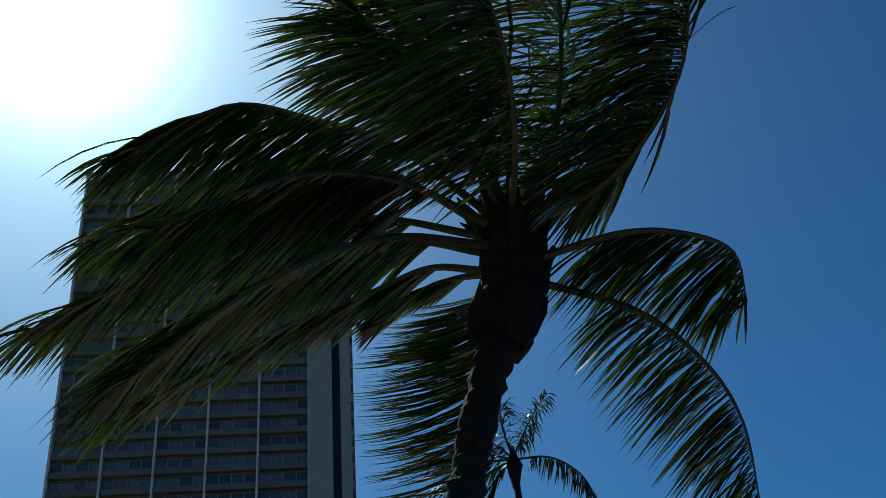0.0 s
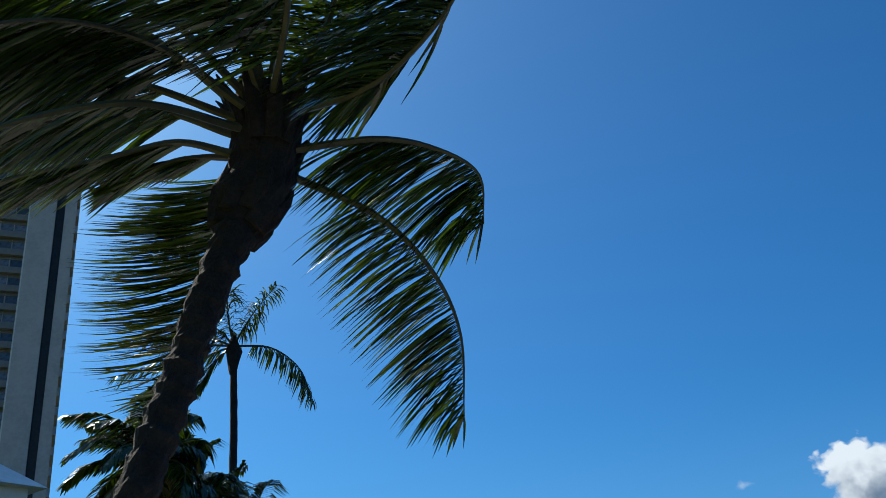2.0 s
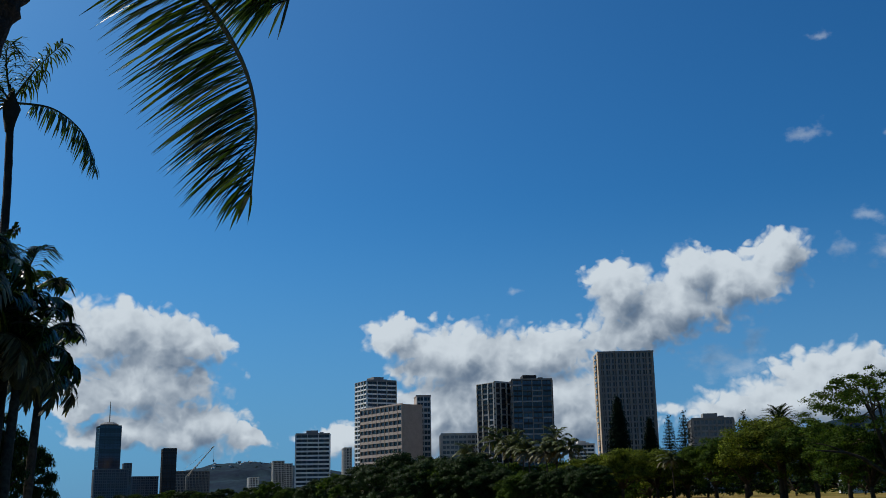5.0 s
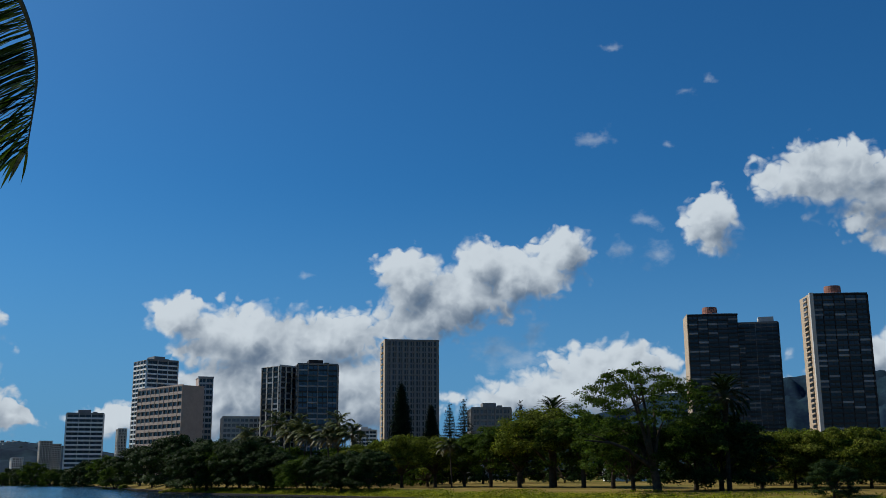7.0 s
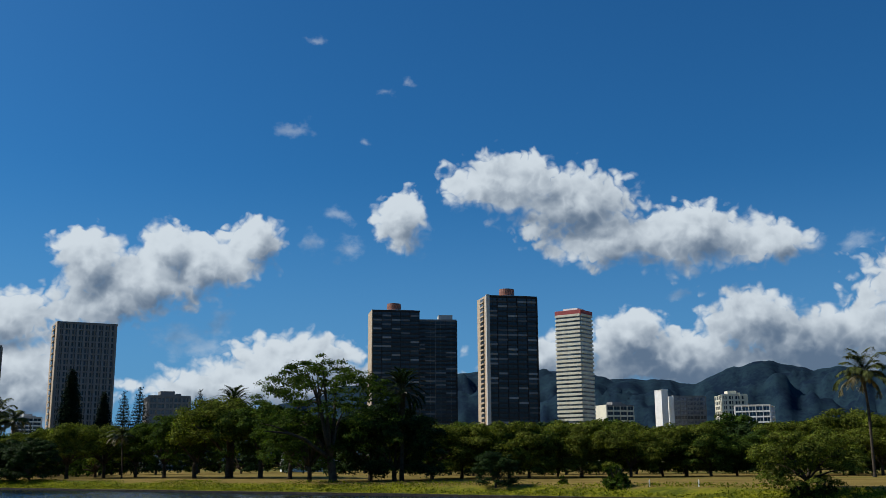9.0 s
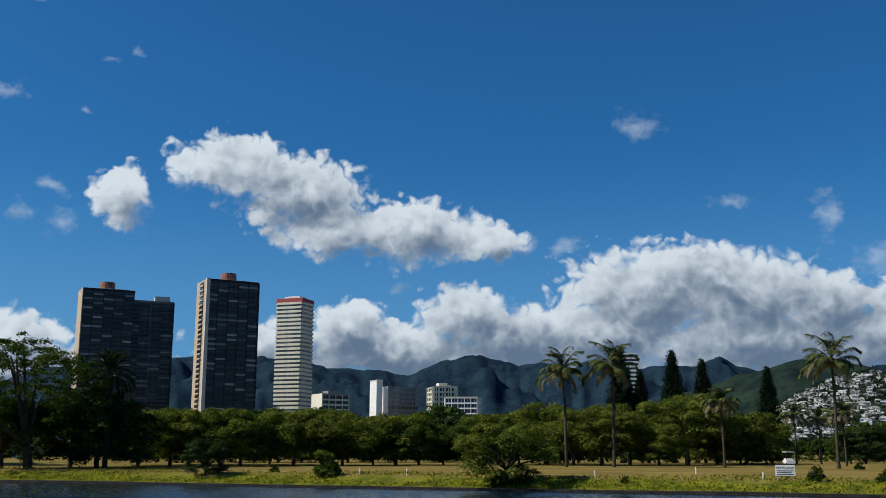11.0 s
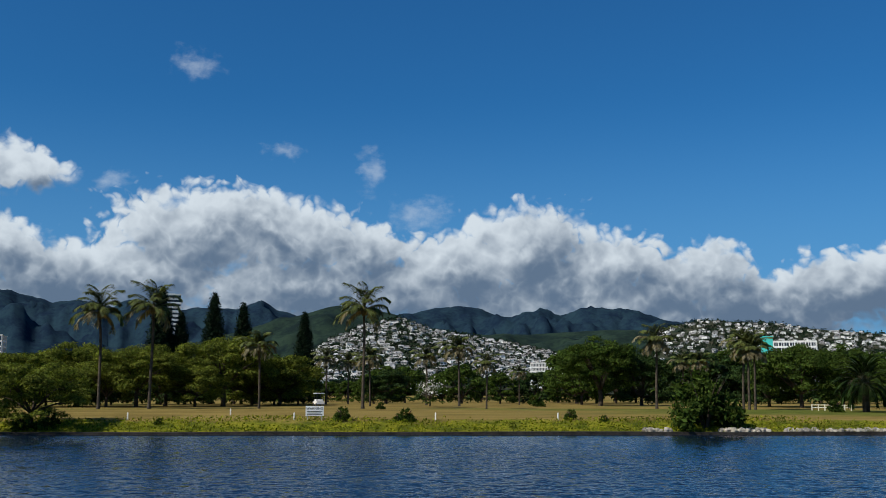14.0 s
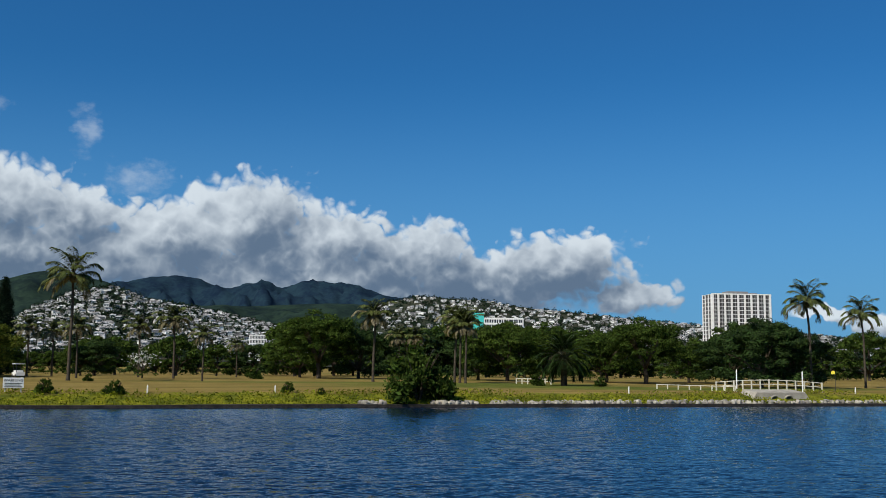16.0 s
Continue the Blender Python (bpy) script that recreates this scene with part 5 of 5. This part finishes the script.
def near_palm():
    r = random.Random(31)
    root = thing("leaning_coconut_palm", Matrix.Identity(4), "leaning coconut palm beside the promenade, fronds streaming in the wind", "palm tree")
    foot = sky_at(-11.0, -14.0, 6.4)
    stem = [(foot.x, foot.y, 1.2), sky_at(-8.8, 2, 6.5), sky_at(-6.3, 11.5, 6.8), sky_at(-4.5, 17.3, 7.1), sky_at(-3.0, 22.3, 7.4), sky_at(-1.4, 26.3, 7.7), sky_at(0.0, 29.5, 8.0), sky_at(0.5, 33.0, 8.2)]
    s = Shape()
    line = bezier(stem, 90)
    girth = [0.21 - 0.085 * min(1, i / 25) + (0.05 * min(1, max(0, (i - 54) / 22))) + (0.010 if i % 3 == 0 else -0.006) + r.uniform(-.006, .014) for i in range(90)]
    girth[-6:] = [0.235, 0.23, 0.21, 0.17, 0.12, 0.05]
    s.tube(line, girth, 20, 0, 0.085, r)
    part("trunk", s, BACKLIT_BARK, root)
    # broad ragged leaf bases that clasp the head of the trunk
    for k in range(40):
        boots = Shape()
        i = 66 + int(k * 0.55)
        a = 2.4 * k
        t = (line[i + 1] - line[i]).normalized()
        x = t.orthogonal().normalized()
        out = x * math.cos(a) + t.cross(x) * math.sin(a)
        p = line[i] + out * 0.13 - t * 0.1
        boots.tube([p, p + out * 0.05 + t * 0.16, p + out * r.uniform(0.06, 0.1) + t * 0.32, p + out * r.uniform(0.08, 0.16) + t * r.uniform(0.4, 0.55)], [0.09, 0.1, 0.07, 0.02], 7, 0, 0.2, r)
        part("leaf_base", boots, BACKLIT_BARK, root)
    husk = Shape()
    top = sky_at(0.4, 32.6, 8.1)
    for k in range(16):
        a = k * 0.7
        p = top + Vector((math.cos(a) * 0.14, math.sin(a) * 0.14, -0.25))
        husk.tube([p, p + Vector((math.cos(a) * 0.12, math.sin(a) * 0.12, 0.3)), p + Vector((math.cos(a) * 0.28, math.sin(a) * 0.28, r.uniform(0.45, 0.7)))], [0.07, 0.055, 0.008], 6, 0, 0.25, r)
    part("crown_fibre", husk, BACKLIT_BARK, root, "reddish-brown fibre sheaths in the crown")
    wind = Vector((-1.0, 0.45, -0.35))
    #      the rib's places                                                                                          leaflets, length, spread, sag
    fronds = [
        ([sky_at(2.0, 30.9), sky_at(7.3, 31.5), sky_at(11.0, 30.9), sky_at(13.8, 29.3), sky_at(13.9, 26.5)], 95, 0.98, 0.22, 0.8),
        ([sky_at(1.3, 29.7), sky_at(7.2, 27.3), sky_at(10.5, 24.1), sky_at(12.0, 20.5), sky_at(11.9, 15.9)], 110, 0.80, 0.22, 0.75),
        ([top, sky_at(4.2, 37.6), sky_at(6.0, 43.6), sky_at(6.5, 51.0)], 95, 0.95, 0.6, 0.2),
        ([top, sky_at(6.6, 35.4), sky_at(11.3, 38.0), sky_at(14.3, 42.3), sky_at(15.6, 47)], 110, 0.95, 0.45, 0.55),
        ([sky_at(1.5, 32.8, 8.0), sky_at(6.6, 34.2, 7.8), sky_at(10.3, 36.4, 7.7), sky_at(13.7, 39.6, 7.6), sky_at(15.7, 43.6, 7.6)], 115, 0.8, 0.5, 0.8),
        ([top, sky_at(5.0, 36.4, 8.4), sky_at(9.5, 41.0, 8.8), sky_at(12, 47.0, 9.0)], 90, 0.9, 0.45, 0.3),
        ([top, sky_at(1.2, 40.0), sky_at(0.6, 46.0), sky_at(-1.0, 52.0)], 95, 1.0, 0.6, 0.1),
        ([top, sky_at(-1.4, 39.5), sky_at(-3.6, 45.0), sky_at(-7.0, 51.0)], 95, 1.0, 0.55, 0.1),
        ([top, sky_at(-2.4, 38.5, 7.6), sky_at(-5.5, 42.5, 7.2), sky_at(-10.0, 45.5, 6.9)], 95, 0.95, 0.5, 0.25),
        ([top, sky_at(1.5, 38.0, 7.4), sky_at(1.5, 43.0, 6.8), sky_at(0.0, 47.5, 6.2)], 95, 0.95, 0.5, 0.25),
        ([sky_at(-0.9, 33.7), sky_at(-6.9, 37.9), sky_at(-12.8, 39.5), sky_at(-18.6, 40.0), sky_at(-25.0, 36.8)], 125, 1.15, 0.30, 0.8),
        ([sky_at(-1.2, 33.2, 7.9), sky_at(-7.0, 36.0, 7.6), sky_at(-14.0, 36.3, 7.3), sky_at(-23.0, 33.0, 7.0)], 120, 1.1, 0.30, 0.8),
        ([sky_at(-1.5, 32.5), sky_at(-9.1, 34.0), sky_at(-18.0, 33.0), sky_at(-29.0, 27.0)], 120, 1.15, 0.32, 0.8),
        ([sky_at(-1.6, 31.6, 8.3), sky_at(-7.1, 32.6, 8.5), sky_at(-15.0, 31.3, 8.7), sky_at(-24.0, 26.0, 8.8)], 110, 1.1, 0.3, 0.85),
        ([sky_at(-1.7, 30.6), sky_at(-5.2, 31.0), sky_at(-9.2, 29.8), sky_at(-15.2, 27.7), sky_at(-24.4, 22.4)], 115, 0.8, 0.32, 0.6),
        ([sky_at(-1.4, 30.4, 8.2), sky_at(-3.6, 30.3, 8.2), sky_at(-5.8, 29.8, 8.2), sky_at(-8.6, 28.0, 8.2)], 70, 0.55, 0.3, 0.35),
        ([sky_at(-0.6, 30.4, 8.6), sky_at(-1.6, 28.6, 9.2), sky_at(-2.6, 25.4, 9.5), sky_at(-2.9, 20.0, 9.5)], 90, 1.3, 0.12, -0.95),
        ([sky_at(-0.4, 30.0, 8.6), sky_at(-1.2, 27.5, 9.0), sky_at(-3.0, 23.0, 9.3), sky_at(-4.6, 17.5, 9.3)], 80, 1.2, 0.12, -0.85),
        ([sky_at(-1.4, 32.0, 7.7), sky_at(-8.0, 32.8, 7.0), sky_at(-16.0, 30.3, 6.6), sky_at(-24.0, 24.5, 6.3)], 120, 1.0, 0.3, 0.8),
        ([sky_at(-1.2, 33.0, 8.2), sky_at(-9.0, 37.0, 8.6), sky_at(-17.0, 36.8, 8.9), sky_at(-26.0, 32.0, 9.0)], 120, 1.1, 0.3, 0.8),
    ]
    for line, count, length, spread, sag in fronds:
        leaves, rib = Shape(), Shape()
        frond(leaves, rib, line, int(count * 1.25), length, wind, 0.013, r, 0.036, sag, segments=5, first=0.2, spread=spread, bare=0.06, ragged=0.2, limp=1.0, twist=0.45)
        f = part("frond", leaves, FROND, root)
        part("frond_rib", rib, RACHIS, f)
    return root


near_palm()


def bank_palm(name, seed, right, up, away, reach, count, label, bend=0.3, stem=0.15, dry=1, pairs=40):
    """A palm of the near bank whose head stands at that height."""
    p = at(right, away)
    height = EYE + away * math.tan(radians(up)) - 1.3
    t = coconut_palm(name, seed, height, reach, bend, (-0.7, 0.15, -0.1), label, count, dry, FROND, pairs, stem, 0.05)
    t.matrix_basis = pose(p.x - bend, p.y, 1.3)


def slim_palm():
    """The slim palm farther along the promenade, with a few wind-torn fronds."""
    r = random.Random(5)
    d = 36.0
    root = thing("slim_coconut_palm", Matrix.Identity(4), "slim tall coconut palm with few wind-torn fronds", "palm tree")
    head = sky_at(-1.15, 20.0, d)
    s = Shape().tube(bezier([(head.x - 0.25, head.y, 1.0), (head.x - 0.1, head.y, 6.0), (head.x + 0.1, head.y, 11.0), head], 40), [0.21 if i < 2 else 0.145 - 0.0008 * i + (0.008 if i % 2 else 0) for i in range(40)], 10, 0, 0.04, r)
    part("trunk", s, BACKLIT_BARK, root)
    part("crown_shaft", Shape().tube([head + Vector((0, 0, z)) for z in (-0.9, -0.45, -0.1, 0.25, 0.6)], [0.13, 0.24, 0.27, 0.15, 0.03], 9, 0, 0.2, r), BACKLIT_BARK, root)
    for places in (((1.0, 20.05), (2.65, 18.9), (3.4, 17.1)), ((-0.5, 21.3), (0.2, 22.3), (1.3, 23.5)), ((-1.5, 21.6), (-1.6, 22.6), (-1.5, 23.2)),
                   ((-2.9, 20.6), (-4.7, 20.5), (-7.3, 20.2)), ((-2.9, 20.1), (-5.0, 19.3), (-7.6, 18.3)), ((-2.6, 19.6), (-4.6, 18.4), (-6.5, 17.3)), ((-2.1, 19.4), (-2.6, 18.6), (-3.0, 18.0)), ((-1.8, 20.8), (-2.8, 21.4), (-3.9, 21.2))):
        leaves, rib = Shape(), Shape()
        frond(leaves, rib, [head + Vector((0, 0, 0.1))] + [sky_at(a, b, d) for a, b in places], 60, 0.85, (-0.5, 0.2, -0.5), 0.024, r, 0.045, 1.2, segments=3, first=0.15, spread=0.6, ragged=0.25, limp=0.5)
        f = part("frond", leaves, FROND, root)
        part("frond_rib", rib, RACHIS, f)


slim_palm()
bank_palm("promenade_palm", 18, -3.2, 10.6, 27, 3.2, 20, "bushy coconut palm on the canal bank", 0.2, 0.16, 3)
bank_palm("promenade_palm", 19, -0.3, 8.6, 31, 3.0, 20, "bushy coconut palm with hanging fronds", 0.2, 0.16, 3)
bank_palm("promenade_palm", 20, 1.4, 6.2, 36, 2.4, 22, "short coconut palm on the canal bank", 0.2, 0.16, 2)
bank_palm("promenade_palm", 22, -5.4, 13.2, 24, 2.4, 22, "bushy coconut palm on the canal bank", 0.2, 0.16, 3)
bank_palm("promenade_palm", 23, -8.0, 8.0, 25, 2.4, 22, "bushy coconut palm on the canal bank", 0.2, 0.16, 3)
bank_palm("promenade_palm", 24, -16.6, 15.6, 40, 1.8, 20, "dark palm before the white low-rise building", 0.2, 0.16, 1)
bank_palm("promenade_palm", 29, 0.3, 6.8, 30, 2.6, 18, "bushy coconut palm with hanging fronds", 0.2, 0.16, 4)
bank_palm("promenade_palm", 26, -1.6, 7.6, 29, 3.0, 20, "bushy coconut palm with hanging fronds", 0.2, 0.16, 4)
for seed, right, away, size in ((41, -1.2, 33, 0.55), (42, -4.5, 30, 0.7), (43, -7.5, 32, 0.75), (44, -11, 34, 0.9), (45, 0.9, 38, 0.45), (46, -2.8, 28, 0.5), (47, -14, 38, 0.9)):
    p = at(right, away)
    c = copy_thing(DENSE, pose(p.x, p.y, 1.25, 0, 0, seed * 40))
    c.scale = (size * 0.45, size * 0.45, size)
    tagged(c, "dark leafy tree on the near bank", group="trees on the near bank")

# ---------------------------------------------------------------- houses on the hills
def house_proto(seed):
    r = random.Random(seed)
    w, d, h = r.uniform(8, 13), r.uniform(7, 9), r.uniform(3.5, 5.5)
    wall = Shape().box(-w / 2, w / 2, -d / 2, d / 2, -4, h)
    e = 0.7
    roof = Shape().add([(-w / 2 - e, -d / 2 - e, h), (w / 2 + e, -d / 2 - e, h), (w / 2 + e, d / 2 + e, h), (-w / 2 - e, d / 2 + e, h), (-w * 0.32, 0, h + 2.2), (w * 0.32, 0, h + 2.2)],
                       [(0, 1, 5, 4), (1, 2, 5), (2, 3, 4, 5), (3, 0, 4), (3, 2, 1, 0)])
    glass = Shape().box(-w * 0.4, -w * 0.05, -d / 2 - 0.12, -d / 2 - 0.01, h * 0.35, h * 0.75).box(w * 0.08, w * 0.4, -d / 2 - 0.12, -d / 2 - 0.01, h * 0.35, h * 0.75)
    return wall.mesh("wall", HOUSE_WALL), roof.mesh("roof", ROOF_GREY), glass.mesh("window", GLASS), (w, d, h)


PROTOS = [house_proto(k) for k in range(5)]


def settle(hill, first, last, count, low, high, seed, singles, label):
    """Houses in rough rows along the contours of a hill: the nearest as things, the rest as one mass, with trees between."""
    r = random.Random(seed)
    rng = np.random.RandomState(seed)
    walls, roofs, trees = Shape(), Shape(), Shape()
    made = 0
    for k in range(count):
        right = r.uniform(first, last)
        level = low + (high - low) * (int(r.random() ** 0.8 * 26) + r.uniform(-.25, .25)) / 26
        p = hill.height(right, level)
        turn = -right + r.uniform(-25, 25)
        wall, roof, glass, (w, d, h) = PROTOS[r.randrange(5)]
        if made < singles and level < (low + high) * 0.5:
            made += 1
            root = thing("hill_house", pose(p.x, p.y, p.z, 0, 0, turn), label, "house", "houses on the hill")
            part("wall", wall, None, root)
            part("roof", roof, None, root)
            part("window", glass, None, root)
        else:
            m = pose(p.x, p.y, p.z, 0, 0, turn)
            g = r.uniform(0.7, 1.05)
            for me, into in ((wall, walls), (roof, roofs)):
                into.add([m @ (v.co * g) for v in me.vertices], [tuple(f.vertices) for f in me.polygons])
    for k in range(int(count * 2.1)):
        p = hill.height(r.uniform(first - 1, last + 1), r.uniform(max(0.02, low - 0.1), min(1, high + 0.02)))
        n = 16
        c = rng.normal(size=(n, 3)) * (4.2, 4.2, 1.8) + np.array((p.x, p.y, p.z + 3.0))
        leaf_quads(trees, c, rng.uniform(1.8, 3.4, n), rng)
    tagged(new("hill_houses", walls.mesh("hill_houses", WALL_MANY)), "pale walls of many houses on the hillside", "houses", kind="stuff")
    tagged(new("hill_roofs", roofs.mesh("hill_roofs", ROOF_MANY)), "grey and pale roofs of many hillside houses", "roofs", kind="stuff")
    tagged(new("hill_trees", trees.mesh("hill_trees", NEEDLE)), "dark trees between the hillside houses", "trees", kind="stuff")


settle(HEIGHTS, 84.2, 100.8, 1100, 0.12, 0.99, 5, 180, "pale house with a low roof on the hillside")
settle(RISE, 104.0, 140, 1350, 0.35, 0.99, 6, 120, "pale house with a low roof on the ridge")
settle(RANGE, 10, 13.5, 14, 0.75, 0.99, 7, 6, "pale building on a far hilltop")

# ---------------------------------------------------------------- the far bank: weeds, stones, sign, stakes, rails
rng = np.random.RandomState(12)
weeds = Shape()
n = 80000
y = rng.uniform(-190, 228, n)
d = rng.uniform(0.25, 6.2, n) ** 1.0
keep = np.array([noise.noise(Vector((a * 0.09, b * 0.5, 2))) * 1.3 + 1.0 - 0.22 * b + rng.uniform(-.2, .2) > 0 for a, b in zip(y, d)])
y, d = y[keep], d[keep]
base = np.array([[shore_at(a) + b, a, land_height(shore_at(a) + b, a)] for a, b in zip(y, d)])
base[:, 2] += rng.uniform(0.0, 0.3, len(base))
leaf_quads(weeds, base, rng.uniform(0.06, 0.15, len(base)), rng, flat=0.3)
tagged(new("bank_weeds", weeds.mesh("bank_weeds", WEED)), "yellow-green weeds along the canal bank", "weeds", kind="stuff")
stones = Shape()
r = random.Random(8)
for k in range(420):
    right = r.uniform(103.5, 104.7) if k < 25 else (r.uniform(107.4, 109.8) if k < 80 else r.uniform(110.5, 132))
    yy = SHORE / math.tan(radians(right))
    x = shore_at(yy) + r.uniform(0.15, 1.3)
    q, z = r.uniform(0.1, 0.27), 0.34 + r.uniform(-0.05, 0.12)
    stones.tube([(x, yy, z - 0.25), (x, yy, z - 0.05), (x + 0.03, yy, z + q * 0.5)], [q, q * 1.1, q * 0.55], 6, 0, 0.25, r)
tagged(new("bank_stones", stones.mesh("bank_stones", STONE)), "pale rubble stones along the waterline", "stones", kind="stuff")


def warning_sign():
    p = at(85.4, 83.6)
    z = land_height(p.x, p.y)
    root = thing("warning_sign", pose(p.x, p.y, z, 0, 0, -85.4), "white warning board on two posts on the canal bank", "sign")
    part("board", Shape().box(-0.72, 0.72, -0.03, 0.03, 0.35, 1.13), WHITE, root)
    for x in (-0.55, 0.55):
        part("post", Shape().box(x - 0.05, x + 0.05, 0.034, 0.12, -0.4, 1.15), CONCRETE, root)
    t = bpy.data.curves.new("lettering", "FONT")
    t.body, t.size, t.align_x, t.extrude = "WARNING", 0.28, "CENTER", 0.004
    t.materials.append(INK)
    word = new("lettering", t)
    word.parent = root
    word.matrix_basis = pose(0, -0.04, 0.84, 90, 0, 0)
    bars = Shape()
    for k in range(3):
        bars.box(-0.6, 0.6 - 0.1 * (k % 2), -0.045, -0.034, 0.43 + 0.13 * k, 0.48 + 0.13 * k)
    part("small_text", bars, INK, root)


warning_sign()
stake = thing("boundary_stake", Matrix.Identity(4), "short white stake in the grass", "stake", "white stakes along the bank")
part("post", Shape().tube([(0, 0, -0.2), (0, 0, 0.5), (0, 0, 0.6)], [0.06, 0.06, 0.03], 8), WHITE, stake)
for right in (62.9, 65.45, 75.6, 84.3, 92.0, 98.7, 118.0, 129.5):
    p = at(right, (SHORE + 4.5) / math.sin(radians(right)))
    copy_thing(stake, pose(p.x, p.y, land_height(p.x, p.y)))
p = at(80.9, 97)
stake.matrix_basis = pose(p.x, p.y, land_height(p.x, p.y))


def rail_fence(name, first, last, count, label, high=0.95, rails=2, mat=WHITE, arch=0.0):
    """A painted rail fence between two places: posts and straight rails."""
    a, b = Vector(first), Vector(last)
    root = thing(name, Matrix.Translation(a), label, "fence")
    d = b - a
    tops = []
    for k in range(count):
        u = k / (count - 1)
        q = d * u + Vector((0, 0, arch * math.sin(math.pi * u)))
        tops.append(q)
        part("post", Shape().box(q.x - 0.05, q.x + 0.05, q.y - 0.05, q.y + 0.05, q.z - 0.3, q.z + high), mat, root)
    for j in range(rails):
        h = high * (1 - 0.42 * j) - 0.06
        part("rail", Shape().tube([q + Vector((0, 0, h)) for q in tops], [0.035] * count, 6), mat, root)


def on_land(right, away, up=0.0):
    p = at(right, away)
    return Vector((p.x, p.y, land_height(p.x, p.y) + up))


rail_fence("path_fence", on_land(119.5, 112), on_land(123.6, 106), 8, "long low pale rail along the path", 0.5, 1, CREAM)
rail_fence("bridge_rail", on_land(122.6, 104), on_land(127.9, 107), 13, "pale rail of a small arched bridge", 0.95, 2, CREAM, 0.25)
rail_fence("white_fence", on_land(111.9, 128), on_land(113.8, 126), 7, "short white rail fence over a ditch", 0.7, 2, CREAM)
for right in (123.65, 126.95):
    p = on_land(right, 104)
    post = thing("tall_post", Matrix.Translation(p), "tall white post beside the small bridge", "post")
    part("shaft", Shape().tube([(0, 0, -0.2), (0, 0, 2.0), (0, 0, 2.15)], [0.06, 0.06, 0.04], 8), WHITE, post)


def culvert():
    p = at(125.9, SHORE / math.sin(radians(125.9)) + 3.0)
    root = thing("stone_culvert", pose(p.x, p.y, 0.25, 0, 0, -90), "pale stone culvert, the shade of two round openings painted black", "culvert")
    wall = Shape()
    outline = [(-3.2, 0.05), (3.2, 0.05), (2.6, 0.9), (-2.6, 0.9)]
    wall.add([(x, 0, z) for x, z in outline] + [(x, 2.2, z + 0.25) for x, z in outline], [(0, 1, 2, 3), (7, 6, 5, 4), (0, 4, 5, 1), (1, 5, 6, 2), (2, 6, 7, 3), (3, 7, 4, 0)])
    part("headwall", wall, STONE, root)
    for x in (-0.75, 0.75):
        ring, hole = Shape(), Shape()
        pts = [(x + 0.5 * math.cos(a), -0.06, 0.12 + 0.5 * math.sin(a)) for a in [math.pi * k / 10 for k in range(11)]]
        ring.tube(pts, [0.09] * 11, 5)
        part("arch_ring", ring, STONE, root)
        # the headwall is solid; a black sheet paints the shade inside the arch
        hole.add([(px, -0.02, pz) for px, _, pz in pts], [tuple(reversed(range(11)))])
        part("opening", hole, BLACK, root)


culvert()
p = on_land(128.55, 118)
flag = thing("golf_flag", Matrix.Translation(p), "yellow golf flag on a thin pole", "flag")
part("pole", Shape().tube([(0, 0, -0.1), (0, 0, 2.1)], [0.025, 0.02], 6), BLACK, flag)
part("cloth", Shape().add([(0, 0, 2.1), (0.28, 0.1, 2.08), (0.55, 0.05, 2.0), (0.52, 0.06, 1.75), (0.27, 0.1, 1.72), (0, 0, 1.74), (0, 0.012, 2.1), (0.28, 0.112, 2.08), (0.55, 0.062, 2.0), (0.52, 0.072, 1.75), (0.27, 0.112, 1.72), (0, 0.012, 1.74)],
                          [(0, 1, 4, 5), (1, 2, 3, 4), (11, 10, 7, 6), (10, 9, 8, 7), (2, 8, 9, 3)]), YELLOW, flag)


def frangipani():
    root = broad_tree("frangipani_tree", 51, 3.6, 2.2, 0.9, LEAF, "small frangipani tree full of white blossom", 40, 26, 0.16)
    rng = np.random.RandomState(4)
    s = Shape()
    c = rng.normal(size=(420, 3)) * (1.0, 1.0, 0.55) + (0, 0, 2.6)
    leaf_quads(s, c, rng.uniform(0.09, 0.17, 420), rng)
    part("blossom", s, BLOSSOM, root, "clusters of white blossom")
    p = on_land(91.7, 150)
    root.matrix_basis = Matrix.Translation(p)


frangipani()
for right, away in ((85.6, 150),):
    p = on_land(right, away)
    cart = thing("golf_cart", pose(p.x, p.y, p.z, 0, 0, 20), "small white golf cart on the course", "golf cart")
    part("body", Shape().box(-1.1, 1.1, -0.55, 0.55, 0.3, 0.75).box(-0.5, 0.4, -0.5, 0.5, 0.75, 1.0), WHITE, cart)
    part("canopy", Shape().box(-0.9, 0.8, -0.6, 0.6, 1.8, 1.9), WHITE, cart)
    for x in (-0.8, 0.7):
        part("strut", Shape().box(x - 0.04, x + 0.04, -0.5, -0.44, 0.7, 1.8).box(x - 0.04, x + 0.04, 0.44, 0.5, 0.7, 1.8), BLACK, cart)
        for yy in (-0.5, 0.5):
            part("wheel", Shape().tube([(x, yy - 0.1, 0.25), (x, yy + 0.1, 0.25)], [0.25, 0.25], 12), BLACK, cart)

# the plants that served as patterns
for ob in (MONKEYPOD, KIAWE, KIAWE_B, SHADE, DENSE, WOOD, WOOD_B, BIG, COCONUT, COCONUT_B, DATE, DATE_TALL, PINE, PINE_OPEN, MANGROVE, BUSH):
    for o in (*ob.children_recursive, ob):
        bpy.data.objects.remove(o)
